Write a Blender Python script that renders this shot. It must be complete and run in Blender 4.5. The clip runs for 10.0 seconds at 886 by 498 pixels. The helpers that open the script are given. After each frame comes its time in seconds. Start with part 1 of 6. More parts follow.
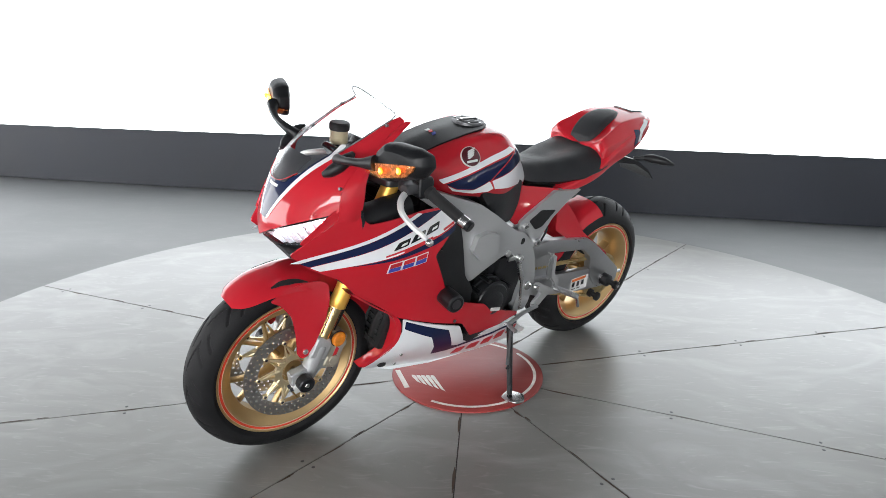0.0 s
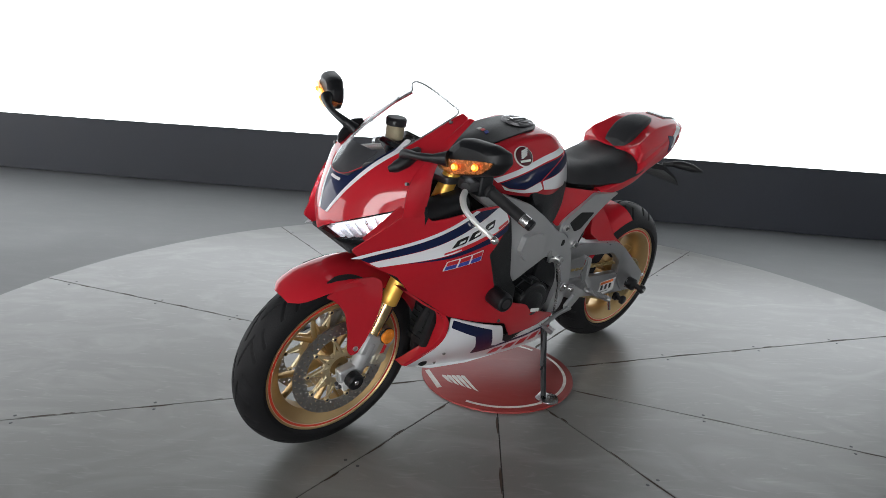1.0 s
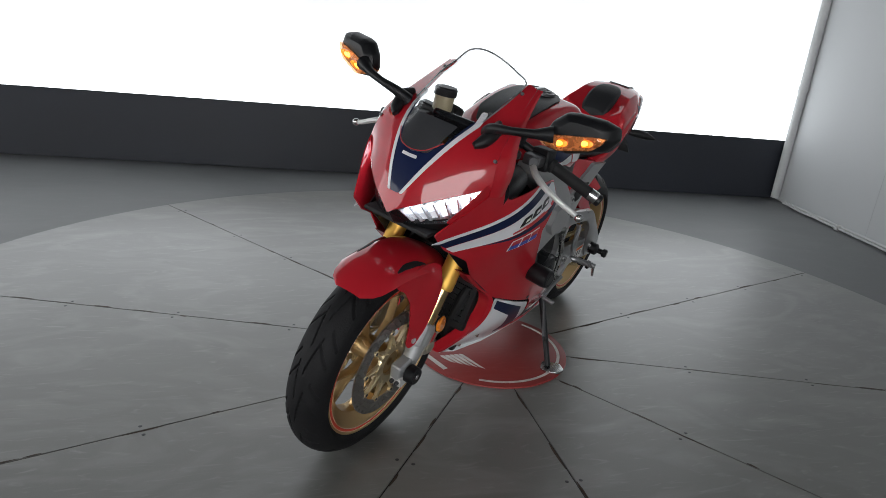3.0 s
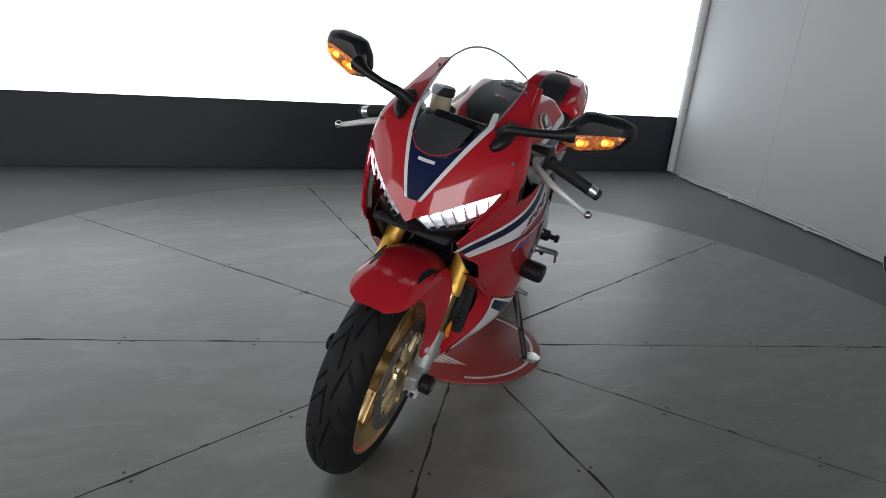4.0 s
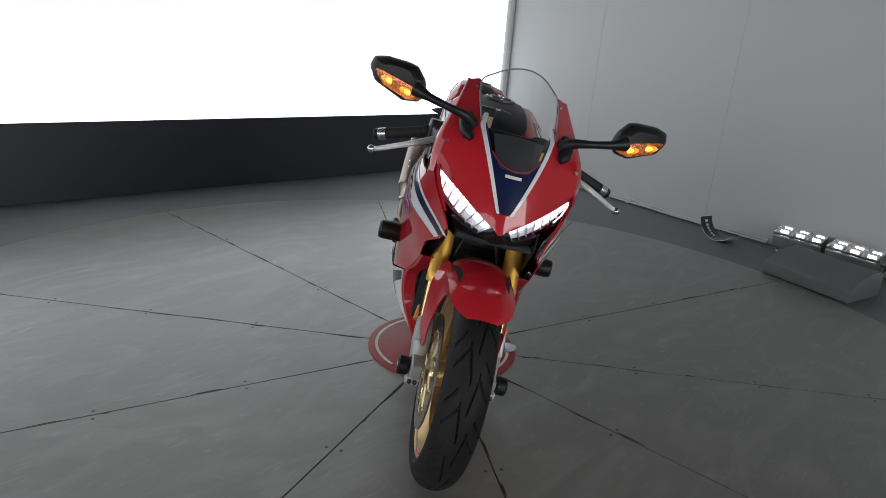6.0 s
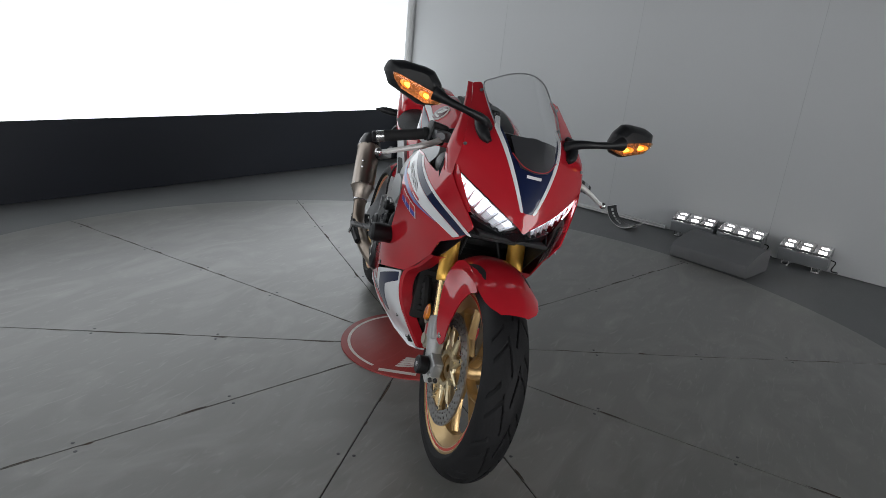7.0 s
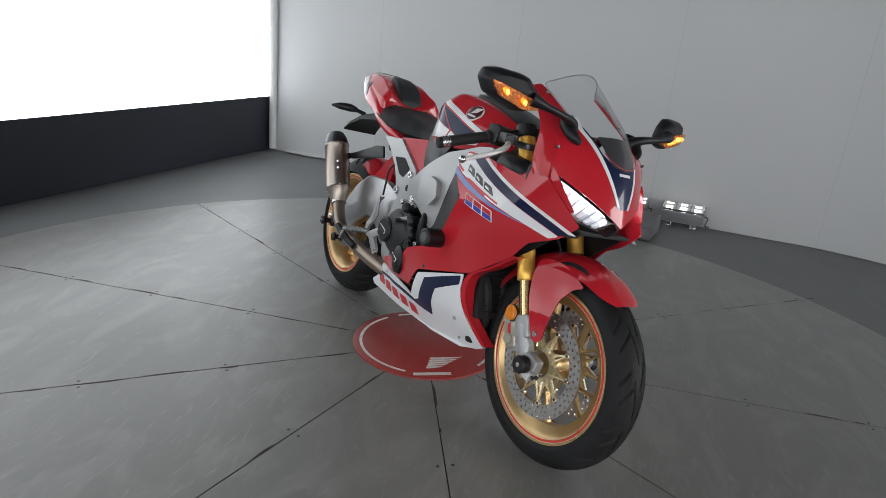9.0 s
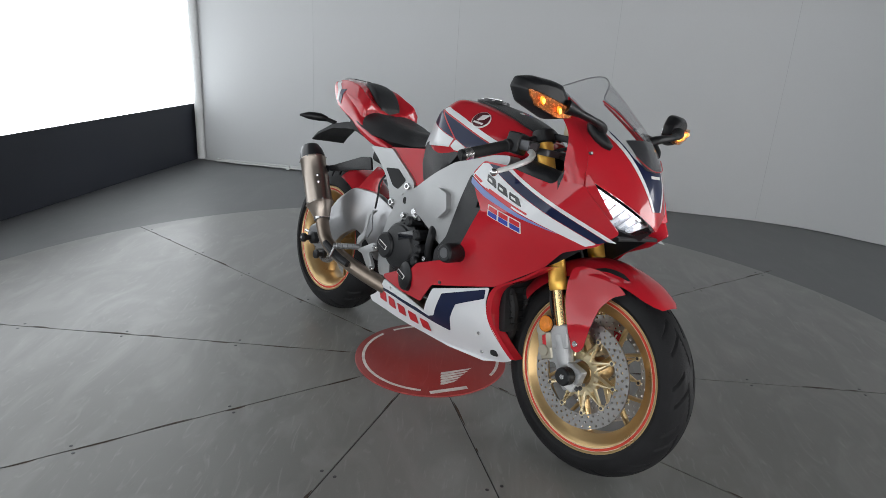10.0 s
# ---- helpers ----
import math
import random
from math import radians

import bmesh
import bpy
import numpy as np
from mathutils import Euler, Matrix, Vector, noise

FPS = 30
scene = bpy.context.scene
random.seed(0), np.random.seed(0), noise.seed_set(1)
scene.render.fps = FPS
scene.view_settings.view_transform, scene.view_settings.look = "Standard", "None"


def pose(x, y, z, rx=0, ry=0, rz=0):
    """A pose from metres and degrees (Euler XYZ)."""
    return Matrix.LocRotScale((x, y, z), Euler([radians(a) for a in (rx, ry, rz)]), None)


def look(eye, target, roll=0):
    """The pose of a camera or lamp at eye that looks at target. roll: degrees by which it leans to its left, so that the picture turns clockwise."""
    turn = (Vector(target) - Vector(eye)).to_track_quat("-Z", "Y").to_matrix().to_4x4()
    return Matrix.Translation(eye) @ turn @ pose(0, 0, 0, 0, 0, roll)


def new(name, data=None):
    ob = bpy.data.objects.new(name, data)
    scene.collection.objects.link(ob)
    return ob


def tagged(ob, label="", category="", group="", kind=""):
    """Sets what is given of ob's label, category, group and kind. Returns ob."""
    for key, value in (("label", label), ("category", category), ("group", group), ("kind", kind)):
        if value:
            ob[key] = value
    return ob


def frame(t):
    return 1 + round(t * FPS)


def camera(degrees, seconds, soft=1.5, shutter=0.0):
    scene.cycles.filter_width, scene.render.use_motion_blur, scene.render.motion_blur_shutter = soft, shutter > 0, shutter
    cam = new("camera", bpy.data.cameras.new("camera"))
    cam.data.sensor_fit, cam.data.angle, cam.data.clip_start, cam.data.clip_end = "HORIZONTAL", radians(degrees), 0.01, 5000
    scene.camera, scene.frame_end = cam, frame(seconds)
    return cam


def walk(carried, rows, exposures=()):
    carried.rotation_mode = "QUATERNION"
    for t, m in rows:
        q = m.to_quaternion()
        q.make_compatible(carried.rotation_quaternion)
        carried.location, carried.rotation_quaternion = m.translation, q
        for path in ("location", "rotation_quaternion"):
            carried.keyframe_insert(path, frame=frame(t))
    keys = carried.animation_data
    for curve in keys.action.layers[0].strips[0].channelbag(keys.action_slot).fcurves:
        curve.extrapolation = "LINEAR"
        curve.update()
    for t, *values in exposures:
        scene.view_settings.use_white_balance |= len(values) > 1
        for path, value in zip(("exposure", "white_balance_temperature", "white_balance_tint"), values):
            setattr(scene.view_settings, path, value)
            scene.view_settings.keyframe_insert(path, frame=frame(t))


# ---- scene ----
cam = camera(69.0, 10.0, soft=0.7)
PATH = [
    (0, (-0.065, 0.551, 1.235), (-0.178, 2.454, 0.631), 0.51),
    (0.5, (-0.199, 0.529, 1.220), (-0.209, 2.439, 0.628), 1.85),
    (1, (-0.309, 0.543, 1.211), (-0.331, 2.454, 0.620), 2.72),
    (1.5, (-0.451, 0.611, 1.211), (-0.363, 2.522, 0.628), 0.90),
    (2, (-0.599, 0.664, 1.206), (-0.337, 2.548, 0.589), 3.46),
    (2.2, (-0.700, 0.679, 1.210), (-0.333, 2.544, 0.587), 3.40),
    (3.3, (-1.068, 0.797, 1.170), (-0.425, 2.569, 0.501), 5.03),
    (3.5, (-1.132, 0.838, 1.172), (-0.408, 2.580, 0.508), 4.11),
    (4, (-1.268, 0.928, 1.193), (-0.369, 2.578, 0.509), 5.17),
    (4.5, (-1.489, 0.992, 1.191), (-0.369, 2.506, 0.518), 5.03),
    (5, (-1.640, 1.086, 1.189), (-0.421, 2.521, 0.514), 5.13),
    (5.5, (-1.782, 1.226, 1.175), (-0.402, 2.545, 0.577), 5.35),
    (5.7, (-1.831, 1.271, 1.191), (-0.441, 2.569, 0.574), 4.74),
    (6.8, (-2.159, 1.600, 1.204), (-0.480, 2.500, 0.594), 5.88),
    (7, (-2.183, 1.658, 1.193), (-0.496, 2.539, 0.577), 5.79),
    (7.5, (-2.223, 1.869, 1.173), (-0.472, 2.629, 0.578), 6.15),
    (8, (-2.303, 2.050, 1.194), (-0.508, 2.683, 0.576), 7.38),
    (8.5, (-2.404, 2.255, 1.195), (-0.533, 2.624, 0.592), 6.07),
    (9, (-2.439, 2.409, 1.200), (-0.567, 2.724, 0.569), 5.56),
    (9.5, (-2.417, 2.592, 1.209), (-0.520, 2.770, 0.601), 2.43),
    (10, (-2.379, 2.757, 1.226), (-0.486, 2.802, 0.585), 3.33),
]
walk(cam, [(t, look(eye, target, roll)) for t, eye, target, roll in PATH],
     exposures=[(0.0, 0.82), (0.5, 0.55), (1.0, 0.06), (2.0, -0.25), (3.5, -0.50), (5.5, -0.53), (7.5, -0.56), (8.5, -0.34), (9.0, -0.10), (9.5, -0.08), (10.0, 0.0)])

# ---- world ----
world = bpy.data.worlds.new("world")
world.use_nodes = True
world.node_tree.nodes["Background"].inputs[0].default_value = (0.02, 0.021, 0.023, 1)
world.node_tree.nodes["Background"].inputs[1].default_value = 0.3
scene.world = world


# ---- materials ----
def mat(name, base, rough=0.5, metal=0.0, coat=0.0, var=0.12, scale=6.0, bump=0.0, bscale=60.0, emit=None, power=0.0,
        trans=0.0, spec=0.5, rvar=0.08, aniso=False, tint=None, crough=0.04):
    """A surface with broad stains and fine grain in colour, gloss and relief."""
    m = bpy.data.materials.new(name)
    m.use_nodes = True
    nt = m.node_tree
    n, l = nt.nodes, nt.links
    b = n["Principled BSDF"]
    b.inputs["Metallic"].default_value = metal
    b.inputs["Specular IOR Level"].default_value = spec
    b.inputs["Coat Weight"].default_value = coat
    b.inputs["Coat Roughness"].default_value = crough
    b.inputs["Transmission Weight"].default_value = trans
    co = n.new("ShaderNodeTexCoord")
    big = n.new("ShaderNodeTexNoise")
    big.inputs["Scale"].default_value = scale
    big.inputs["Detail"].default_value = 6
    fine = n.new("ShaderNodeTexNoise")
    fine.inputs["Scale"].default_value = bscale
    fine.inputs["Detail"].default_value = 4
    if aniso:
        mp = n.new("ShaderNodeMapping")
        mp.inputs["Scale"].default_value = (1, 1, 14)
        l.new(co.outputs["Object"], mp.inputs[0])
        l.new(mp.outputs[0], fine.inputs["Vector"])
    else:
        l.new(co.outputs["Object"], fine.inputs["Vector"])
    l.new(co.outputs["Object"], big.inputs["Vector"])
    add = n.new("ShaderNodeMath")
    add.operation = "MULTIPLY_ADD"
    l.new(fine.outputs["Fac"], add.inputs[0])
    add.inputs[1].default_value = 0.35
    l.new(big.outputs["Fac"], add.inputs[2])
    ramp = n.new("ShaderNodeValToRGB")
    ramp.color_ramp.elements[0].position, ramp.color_ramp.elements[1].position = 0.42, 0.92
    t = tint or base
    ramp.color_ramp.elements[0].color = (*[c * (1 - var) for c in base], 1)
    ramp.color_ramp.elements[1].color = (*[min(1, c * (1 + var)) for c in t], 1)
    l.new(add.outputs[0], ramp.inputs[0])
    l.new(ramp.outputs[0], b.inputs["Base Color"])
    rr = n.new("ShaderNodeMapRange")
    rr.inputs["From Min"].default_value, rr.inputs["From Max"].default_value = 0.4, 0.95
    rr.inputs["To Min"].default_value, rr.inputs["To Max"].default_value = max(0.0, rough - rvar), min(1.0, rough + rvar)
    l.new(add.outputs[0], rr.inputs["Value"])
    l.new(rr.outputs[0], b.inputs["Roughness"])
    if bump:
        bp = n.new("ShaderNodeBump")
        bp.inputs["Strength"].default_value = bump
        bp.inputs["Distance"].default_value = 0.002
        l.new(fine.outputs["Fac"], bp.inputs["Height"])
        l.new(bp.outputs[0], b.inputs["Normal"])
    if emit:
        b.inputs["Emission Color"].default_value = (*emit, 1)
        b.inputs["Emission Strength"].default_value = power
    return m


RED = mat("red_paint", (0.46, 0.014, 0.024), 0.34, coat=1.0, spec=0.05, var=0.03, scale=2, bscale=30, rvar=0.02, crough=0.045)
WHITE = mat("white_paint", (0.72, 0.73, 0.75), 0.3, coat=0.6, spec=0.1, var=0.03, scale=3, bscale=300, rvar=0.03)
NAVY = mat("navy_paint", (0.008, 0.014, 0.050), 0.3, coat=0.6, spec=0.05, var=0.06, scale=3, bscale=300, rvar=0.03)
LIGHTBLUE = mat("light_blue_film", (0.16, 0.22, 0.48), 0.35, coat=0.3, var=0.05)
BLACK = mat("black_plastic", (0.008, 0.0085, 0.010), 0.42, spec=0.35, var=0.25, bump=0.25, bscale=500)
GLOSSBLACK = mat("gloss_black_plastic", (0.008, 0.009, 0.012), 0.16, coat=0.5, var=0.2)
DARK = mat("dark_hollow", (0.006, 0.006, 0.007), 0.7, var=0.3, bump=0.2)
RUBBER = mat("tyre_rubber", (0.009, 0.009, 0.010), 0.6, spec=0.2, var=0.3, scale=9, bump=0.35, bscale=240, rvar=0.12, tint=(0.014, 0.014, 0.015))
GRIP = mat("grip_rubber", (0.012, 0.012, 0.013), 0.75, var=0.2, bump=0.4, bscale=300)
SEATM = mat("seat_vinyl", (0.013, 0.014, 0.016), 0.5, spec=0.4, var=0.15, bump=0.45, bscale=700)
GOLD = mat("gold_paint", (0.53, 0.365, 0.175), 0.34, metal=0.8, var=0.08, bscale=250)
FORKGOLD = mat("gold_anodised", (0.86, 0.50, 0.10), 0.42, metal=0.7, var=0.06, scale=4, bscale=200)
CHROMEGOLD = mat("pale_gold_tube", (0.75, 0.56, 0.28), 0.15, metal=1.0, var=0.05)
ALU = mat("painted_aluminium", (0.40, 0.405, 0.41), 0.38, metal=0.45, var=0.06, bump=0.12, bscale=350)
SWINGM = mat("polished_aluminium", (0.42, 0.42, 0.43), 0.34, metal=0.9, var=0.1, scale=5)
CAST = mat("cast_aluminium", (0.27, 0.275, 0.28), 0.42, metal=0.7, var=0.12, bump=0.25, bscale=300)
STEEL = mat("bright_steel", (0.62, 0.62, 0.62), 0.25, metal=1.0, var=0.08, bscale=200)
DISCM = mat("disc_steel", (0.42, 0.41, 0.40), 0.33, metal=0.95, var=0.1, bscale=180, aniso=True)
DARKSTEEL = mat("dark_steel", (0.10, 0.10, 0.105), 0.4, metal=0.8, var=0.2)
TITAN = mat("brushed_titanium", (0.40, 0.345, 0.30), 0.36, metal=0.95, var=0.1, scale=3, bscale=90, aniso=True)
PIPE = mat("heat_stained_pipe", (0.30, 0.245, 0.20), 0.34, metal=0.9, var=0.2, scale=8)
CARBON = mat("black_end_cap", (0.016, 0.016, 0.018), 0.35, coat=0.3, var=0.3, bscale=400)
ENGINE = mat("engine_black", (0.009, 0.0095, 0.011), 0.42, spec=0.4, var=0.25, bump=0.35, bscale=260, metal=0.1)
CALIPERM = mat("pale_caliper_paint", (0.42, 0.385, 0.31), 0.38, metal=0.5, var=0.1)
FOOTM = mat("cast_fork_foot", (0.40, 0.405, 0.41), 0.42, metal=0.35, var=0.1, bump=0.2, bscale=300)
CARRIERM = mat("pale_gold_carrier", (0.78, 0.66, 0.43), 0.3, metal=0.85, var=0.08)
RIMRED = mat("orange_red_film", (0.60, 0.045, 0.015), 0.35, var=0.06, coat=0.3)
RIMPALE = mat("pale_line_film", (0.70, 0.55, 0.40), 0.35, var=0.06)
LAMPRED = mat("indicator_bowl", (0.55, 0.26, 0.12), 0.26, metal=0.5, var=0.3, scale=120)
AMBERHOT = mat("amber_lamp", (1.0, 0.55, 0.08), 0.3, emit=(1.0, 0.52, 0.10), power=5.0)
REFLECT = mat("amber_reflector", (0.72, 0.22, 0.015), 0.2, coat=0.6, var=0.2, scale=60)
LEDSOFT = mat("headlight_led_soft", (1, 1, 1), 0.3, emit=(0.84, 0.89, 1.0), power=2.0)
CELLGLOW = mat("reflector_cell_glow", (0.8, 0.8, 0.82), 0.3, emit=(0.88, 0.92, 1.0), power=0.45)
LAMPCUP = mat("lamp_bowl", (0.78, 0.79, 0.82), 0.32, metal=0.75, var=0.25, scale=90)
BRIGHTALU = mat("bright_aluminium", (0.72, 0.72, 0.71), 0.42, metal=0.35, var=0.06)
PANEL = mat("dark_grey_panel", (0.035, 0.036, 0.040), 0.3, coat=0.6, var=0.15)
AMBERMID = mat("amber_glow", (1.0, 0.4, 0.04), 0.3, emit=(1.0, 0.27, 0.012), power=1.1)
LED = mat("headlight_led", (1, 1, 1), 0.3, emit=(0.93, 0.96, 1.0), power=8.0)
LEDBAR = mat("daylight_bar", (1, 1, 1), 0.3, emit=(0.9, 0.94, 1.0), power=2.6)
CAPFILM = mat("clouded_plastic", (0.46, 0.40, 0.26), 0.4, var=0.1, trans=0.15)
CHAINM = mat("gold_chain", (0.42, 0.33, 0.17), 0.4, metal=0.9, var=0.25, scale=40)
STICKER = mat("sticker_white", (0.70, 0.70, 0.69), 0.45, var=0.04)
ORANGE = mat("sticker_orange", (0.75, 0.16, 0.03), 0.45, var=0.04)
BLUEFILM = mat("blue_film", (0.03, 0.05, 0.34), 0.35, var=0.05, coat=0.3)
REDFILM = mat("red_film", (0.52, 0.012, 0.02), 0.35, var=0.05, coat=0.3)
MIRRORM = mat("mirror_glass", (0.85, 0.86, 0.87), 0.02, metal=1.0, var=0.01, rvar=0.01)
MAROON = mat("maroon_badge", (0.075, 0.008, 0.014), 0.25, coat=0.6, var=0.1)
TAILRED = mat("tail_lens", (0.16, 0.006, 0.012), 0.15, coat=0.7, var=0.1)


def glass(name, colour, rough=0.0):
    m = bpy.data.materials.new(name)
    m.use_nodes = True
    n, l = m.node_tree.nodes, m.node_tree.links
    n.remove(n["Principled BSDF"])
    tr, gl, fr, mx = n.new("ShaderNodeBsdfTransparent"), n.new("ShaderNodeBsdfGlossy"), n.new("ShaderNodeLayerWeight"), n.new("ShaderNodeMixShader")
    pw, sc = n.new("ShaderNodeMath"), n.new("ShaderNodeMath")
    pw.operation, sc.operation = "POWER", "MULTIPLY_ADD"
    pw.inputs[1].default_value, sc.inputs[1].default_value, sc.inputs[2].default_value = 4.0, 0.5, 0.03
    tr.inputs[0].default_value = (*colour, 1)
    gl.inputs["Roughness"].default_value = rough
    l.new(fr.outputs["Facing"], pw.inputs[0])
    l.new(pw.outputs[0], sc.inputs[0])
    l.new(sc.outputs[0], mx.inputs[0])
    l.new(tr.outputs[0], mx.inputs[1])
    l.new(gl.outputs[0], mx.inputs[2])
    l.new(mx.outputs[0], n["Material Output"].inputs[0])
    return m


CLEAR = glass("clear_screen", (0.985, 0.987, 0.99), 0.02)
AMBERGLASS = glass("amber_lens", (1.0, 0.78, 0.58), 0.02)
LENS = glass("headlight_lens", (0.96, 0.97, 0.98), 0.02)


def floor_mat(name, base, worn, rough, spots, dirt, coat=0.32):
    """Painted steel or concrete: broad patches, pale scuffs in swirls, dark specks."""
    m = mat(name, base, rough, var=0.14, scale=1.3, bump=0.05, bscale=220, rvar=0.10)
    n, l = m.node_tree.nodes, m.node_tree.links
    b = n["Principled BSDF"]
    old = b.inputs["Base Color"].links[0].from_socket
    b.inputs["Coat Weight"].default_value, b.inputs["Coat Roughness"].default_value, b.inputs["Coat IOR"].default_value = coat, 0.33, 1.5
    co = n.new("ShaderNodeTexCoord")
    w = n.new("ShaderNodeTexNoise")
    w.inputs["Scale"].default_value, w.inputs["Detail"].default_value, w.inputs["Distortion"].default_value = 1.9, 12, 2.2
    mp = n.new("ShaderNodeMapping")
    mp.inputs["Scale"].default_value = (1.0, 2.2, 1.0)
    mp.inputs["Rotation"].default_value = (0, 0, 0.5)
    l.new(co.outputs["Object"], mp.inputs[0])
    l.new(mp.outputs[0], w.inputs["Vector"])
    r = n.new("ShaderNodeValToRGB")
    r.color_ramp.elements[0].position, r.color_ramp.elements[1].position = 0.46, 0.74
    l.new(w.outputs["Fac"], r.inputs[0])
    s = n.new("ShaderNodeMath")
    s.operation = "MULTIPLY"
    s.inputs[1].default_value = spots
    l.new(r.outputs[0], s.inputs[0])
    mx = n.new("ShaderNodeMix")
    mx.data_type = "RGBA"
    l.new(s.outputs[0], mx.inputs[0])
    l.new(old, mx.inputs[6])
    mx.inputs[7].default_value = (*worn, 1)
    d = n.new("ShaderNodeTexNoise")
    d.inputs["Scale"].default_value, d.inputs["Detail"].default_value = 14, 8
    l.new(co.outputs["Object"], d.inputs["Vector"])
    r2 = n.new("ShaderNodeValToRGB")
    r2.color_ramp.elements[0].position, r2.color_ramp.elements[1].position = 0.66, 0.80
    l.new(d.outputs["Fac"], r2.inputs[0])
    s2 = n.new("ShaderNodeMath")
    s2.operation = "MULTIPLY"
    s2.inputs[1].default_value = dirt
    l.new(r2.outputs[0], s2.inputs[0])
    # short pale scuffs, thin and curled
    sc = n.new("ShaderNodeTexNoise")
    sc.inputs["Scale"].default_value, sc.inputs["Detail"].default_value, sc.inputs["Distortion"].default_value = 5.5, 10, 4.0
    mp3 = n.new("ShaderNodeMapping")
    mp3.inputs["Scale"].default_value = (0.7, 3.6, 1.0)
    mp3.inputs["Rotation"].default_value = (0, 0, 1.2)
    l.new(co.outputs["Object"], mp3.inputs[0])
    l.new(mp3.outputs[0], sc.inputs["Vector"])
    r3 = n.new("ShaderNodeValToRGB")
    r3.color_ramp.elements[0].position, r3.color_ramp.elements[1].position = 0.58, 0.78
    l.new(sc.outputs["Fac"], r3.inputs[0])
    s3 = n.new("ShaderNodeMath")
    s3.operation = "MULTIPLY"
    s3.inputs[1].default_value = spots * 0.8
    l.new(r3.outputs[0], s3.inputs[0])
    mx3 = n.new("ShaderNodeMix")
    mx3.data_type = "RGBA"
    l.new(s3.outputs[0], mx3.inputs[0])
    l.new(mx.outputs[2], mx3.inputs[6])
    mx3.inputs[7].default_value = (*[min(1, c * 1.25) for c in worn], 1)
    mx2 = n.new("ShaderNodeMix")
    mx2.data_type = "RGBA"
    l.new(s2.outputs[0], mx2.inputs[0])
    l.new(mx3.outputs[2], mx2.inputs[6])
    mx2.inputs[7].default_value = (0.10, 0.09, 0.08, 1)
    l.new(mx2.outputs[2], b.inputs["Base Color"])
    return m


PLATE = floor_mat("grey_floor_paint", (0.162, 0.160, 0.150), (0.33, 0.322, 0.306), 0.40, 0.38, 0.30, 0.62)
OUTER = floor_mat("dark_floor_paint", (0.132, 0.136, 0.139), (0.175, 0.178, 0.18), 0.50, 0.30, 0.0, 0.12)
DISCRED = floor_mat("red_floor_paint", (0.25, 0.022, 0.019), (0.32, 0.075, 0.062), 0.55, 0.35, 0.3, 0.05)
RINGWHITE = mat("worn_white_line", (0.62, 0.58, 0.54), 0.5, var=0.25, scale=25)
WALLM = mat("grey_white_wall_paint", (0.46, 0.472, 0.48), 0.6, var=0.03, scale=0.8, bump=0.08, bscale=90)
BELT = mat("black_wall_panel", (0.014, 0.017, 0.025), 0.55, var=0.2, scale=1.5, bump=0.1, bscale=90)
CEILM = mat("ceiling_paint", (0.07, 0.07, 0.072), 0.7, var=0.04)
CABLEM = mat("white_cable", (0.50, 0.51, 0.51), 0.5, var=0.1)
FOAM = mat("grey_box_paint", (0.12, 0.122, 0.126), 0.6, var=0.15, bump=0.1, bscale=150)
LAMPCASE = mat("lamp_case", (0.30, 0.31, 0.32), 0.38, metal=0.6, var=0.1)
SCREENM = mat("light_screen", (0.12, 0.12, 0.12), 0.6, emit=(0.93, 0.98, 1.02), power=2.0, var=0.02)


def screen_glow(m, low, high, z0, z1):
    """The screen is lit from its foot: strongest there, softer and a little uneven above."""
    n, l = m.node_tree.nodes, m.node_tree.links
    co, sp, mr, ns, mu, ad = (n.new("ShaderNode" + k) for k in ("TexCoord", "SeparateXYZ", "MapRange", "TexNoise", "Math", "MapRange"))
    mr.interpolation_type = "SMOOTHSTEP"
    l.new(co.outputs["Object"], sp.inputs[0])
    l.new(sp.outputs["Z"], mr.inputs["Value"])
    for k, v in (("From Min", z0), ("From Max", z1), ("To Min", low), ("To Max", high)):
        mr.inputs[k].default_value = v
    ns.inputs["Scale"].default_value, ns.inputs["Detail"].default_value = 0.55, 1
    l.new(co.outputs["Object"], ns.inputs["Vector"])
    l.new(ns.outputs["Fac"], ad.inputs["Value"])
    for k, v in (("From Min", 0.3), ("From Max", 0.7), ("To Min", 0.74), ("To Max", 1.2)):
        ad.inputs[k].default_value = v
    mu.operation = "MULTIPLY"
    l.new(mr.outputs[0], mu.inputs[0])
    l.new(ad.outputs[0], mu.inputs[1])
    l.new(mu.outputs[0], n["Principled BSDF"].inputs["Emission Strength"])


screen_glow(SCREENM, 2.7, 1.38, 0.5, 1.5)
FLOORLED = mat("floor_lamp_led", (1, 1, 1), 0.3, emit=(1.0, 0.97, 0.9), power=16.0)
STAIN = mat("rust_line", (0.055, 0.036, 0.025), 0.8, var=0.4, scale=30)
GAP = mat("joint_gap", (0.03, 0.028, 0.026), 0.8, var=0.3, scale=30)
# glow of the added fill panels, which stand out of view
LEFTFILL = mat("left_fill_glow", (0.5, 0.5, 0.5), 0.6, emit=(0.985, 0.99, 1.0), power=4.3, var=0.02)
BACKFILL = mat("back_fill_glow", (0.5, 0.5, 0.5), 0.6, emit=(0.985, 0.99, 1.0), power=9.4, var=0.02)
WALLJOINT = mat("wall_joint", (0.38, 0.39, 0.40), 0.7, var=0.1)
from mathutils.geometry import delaunay_2d_cdt


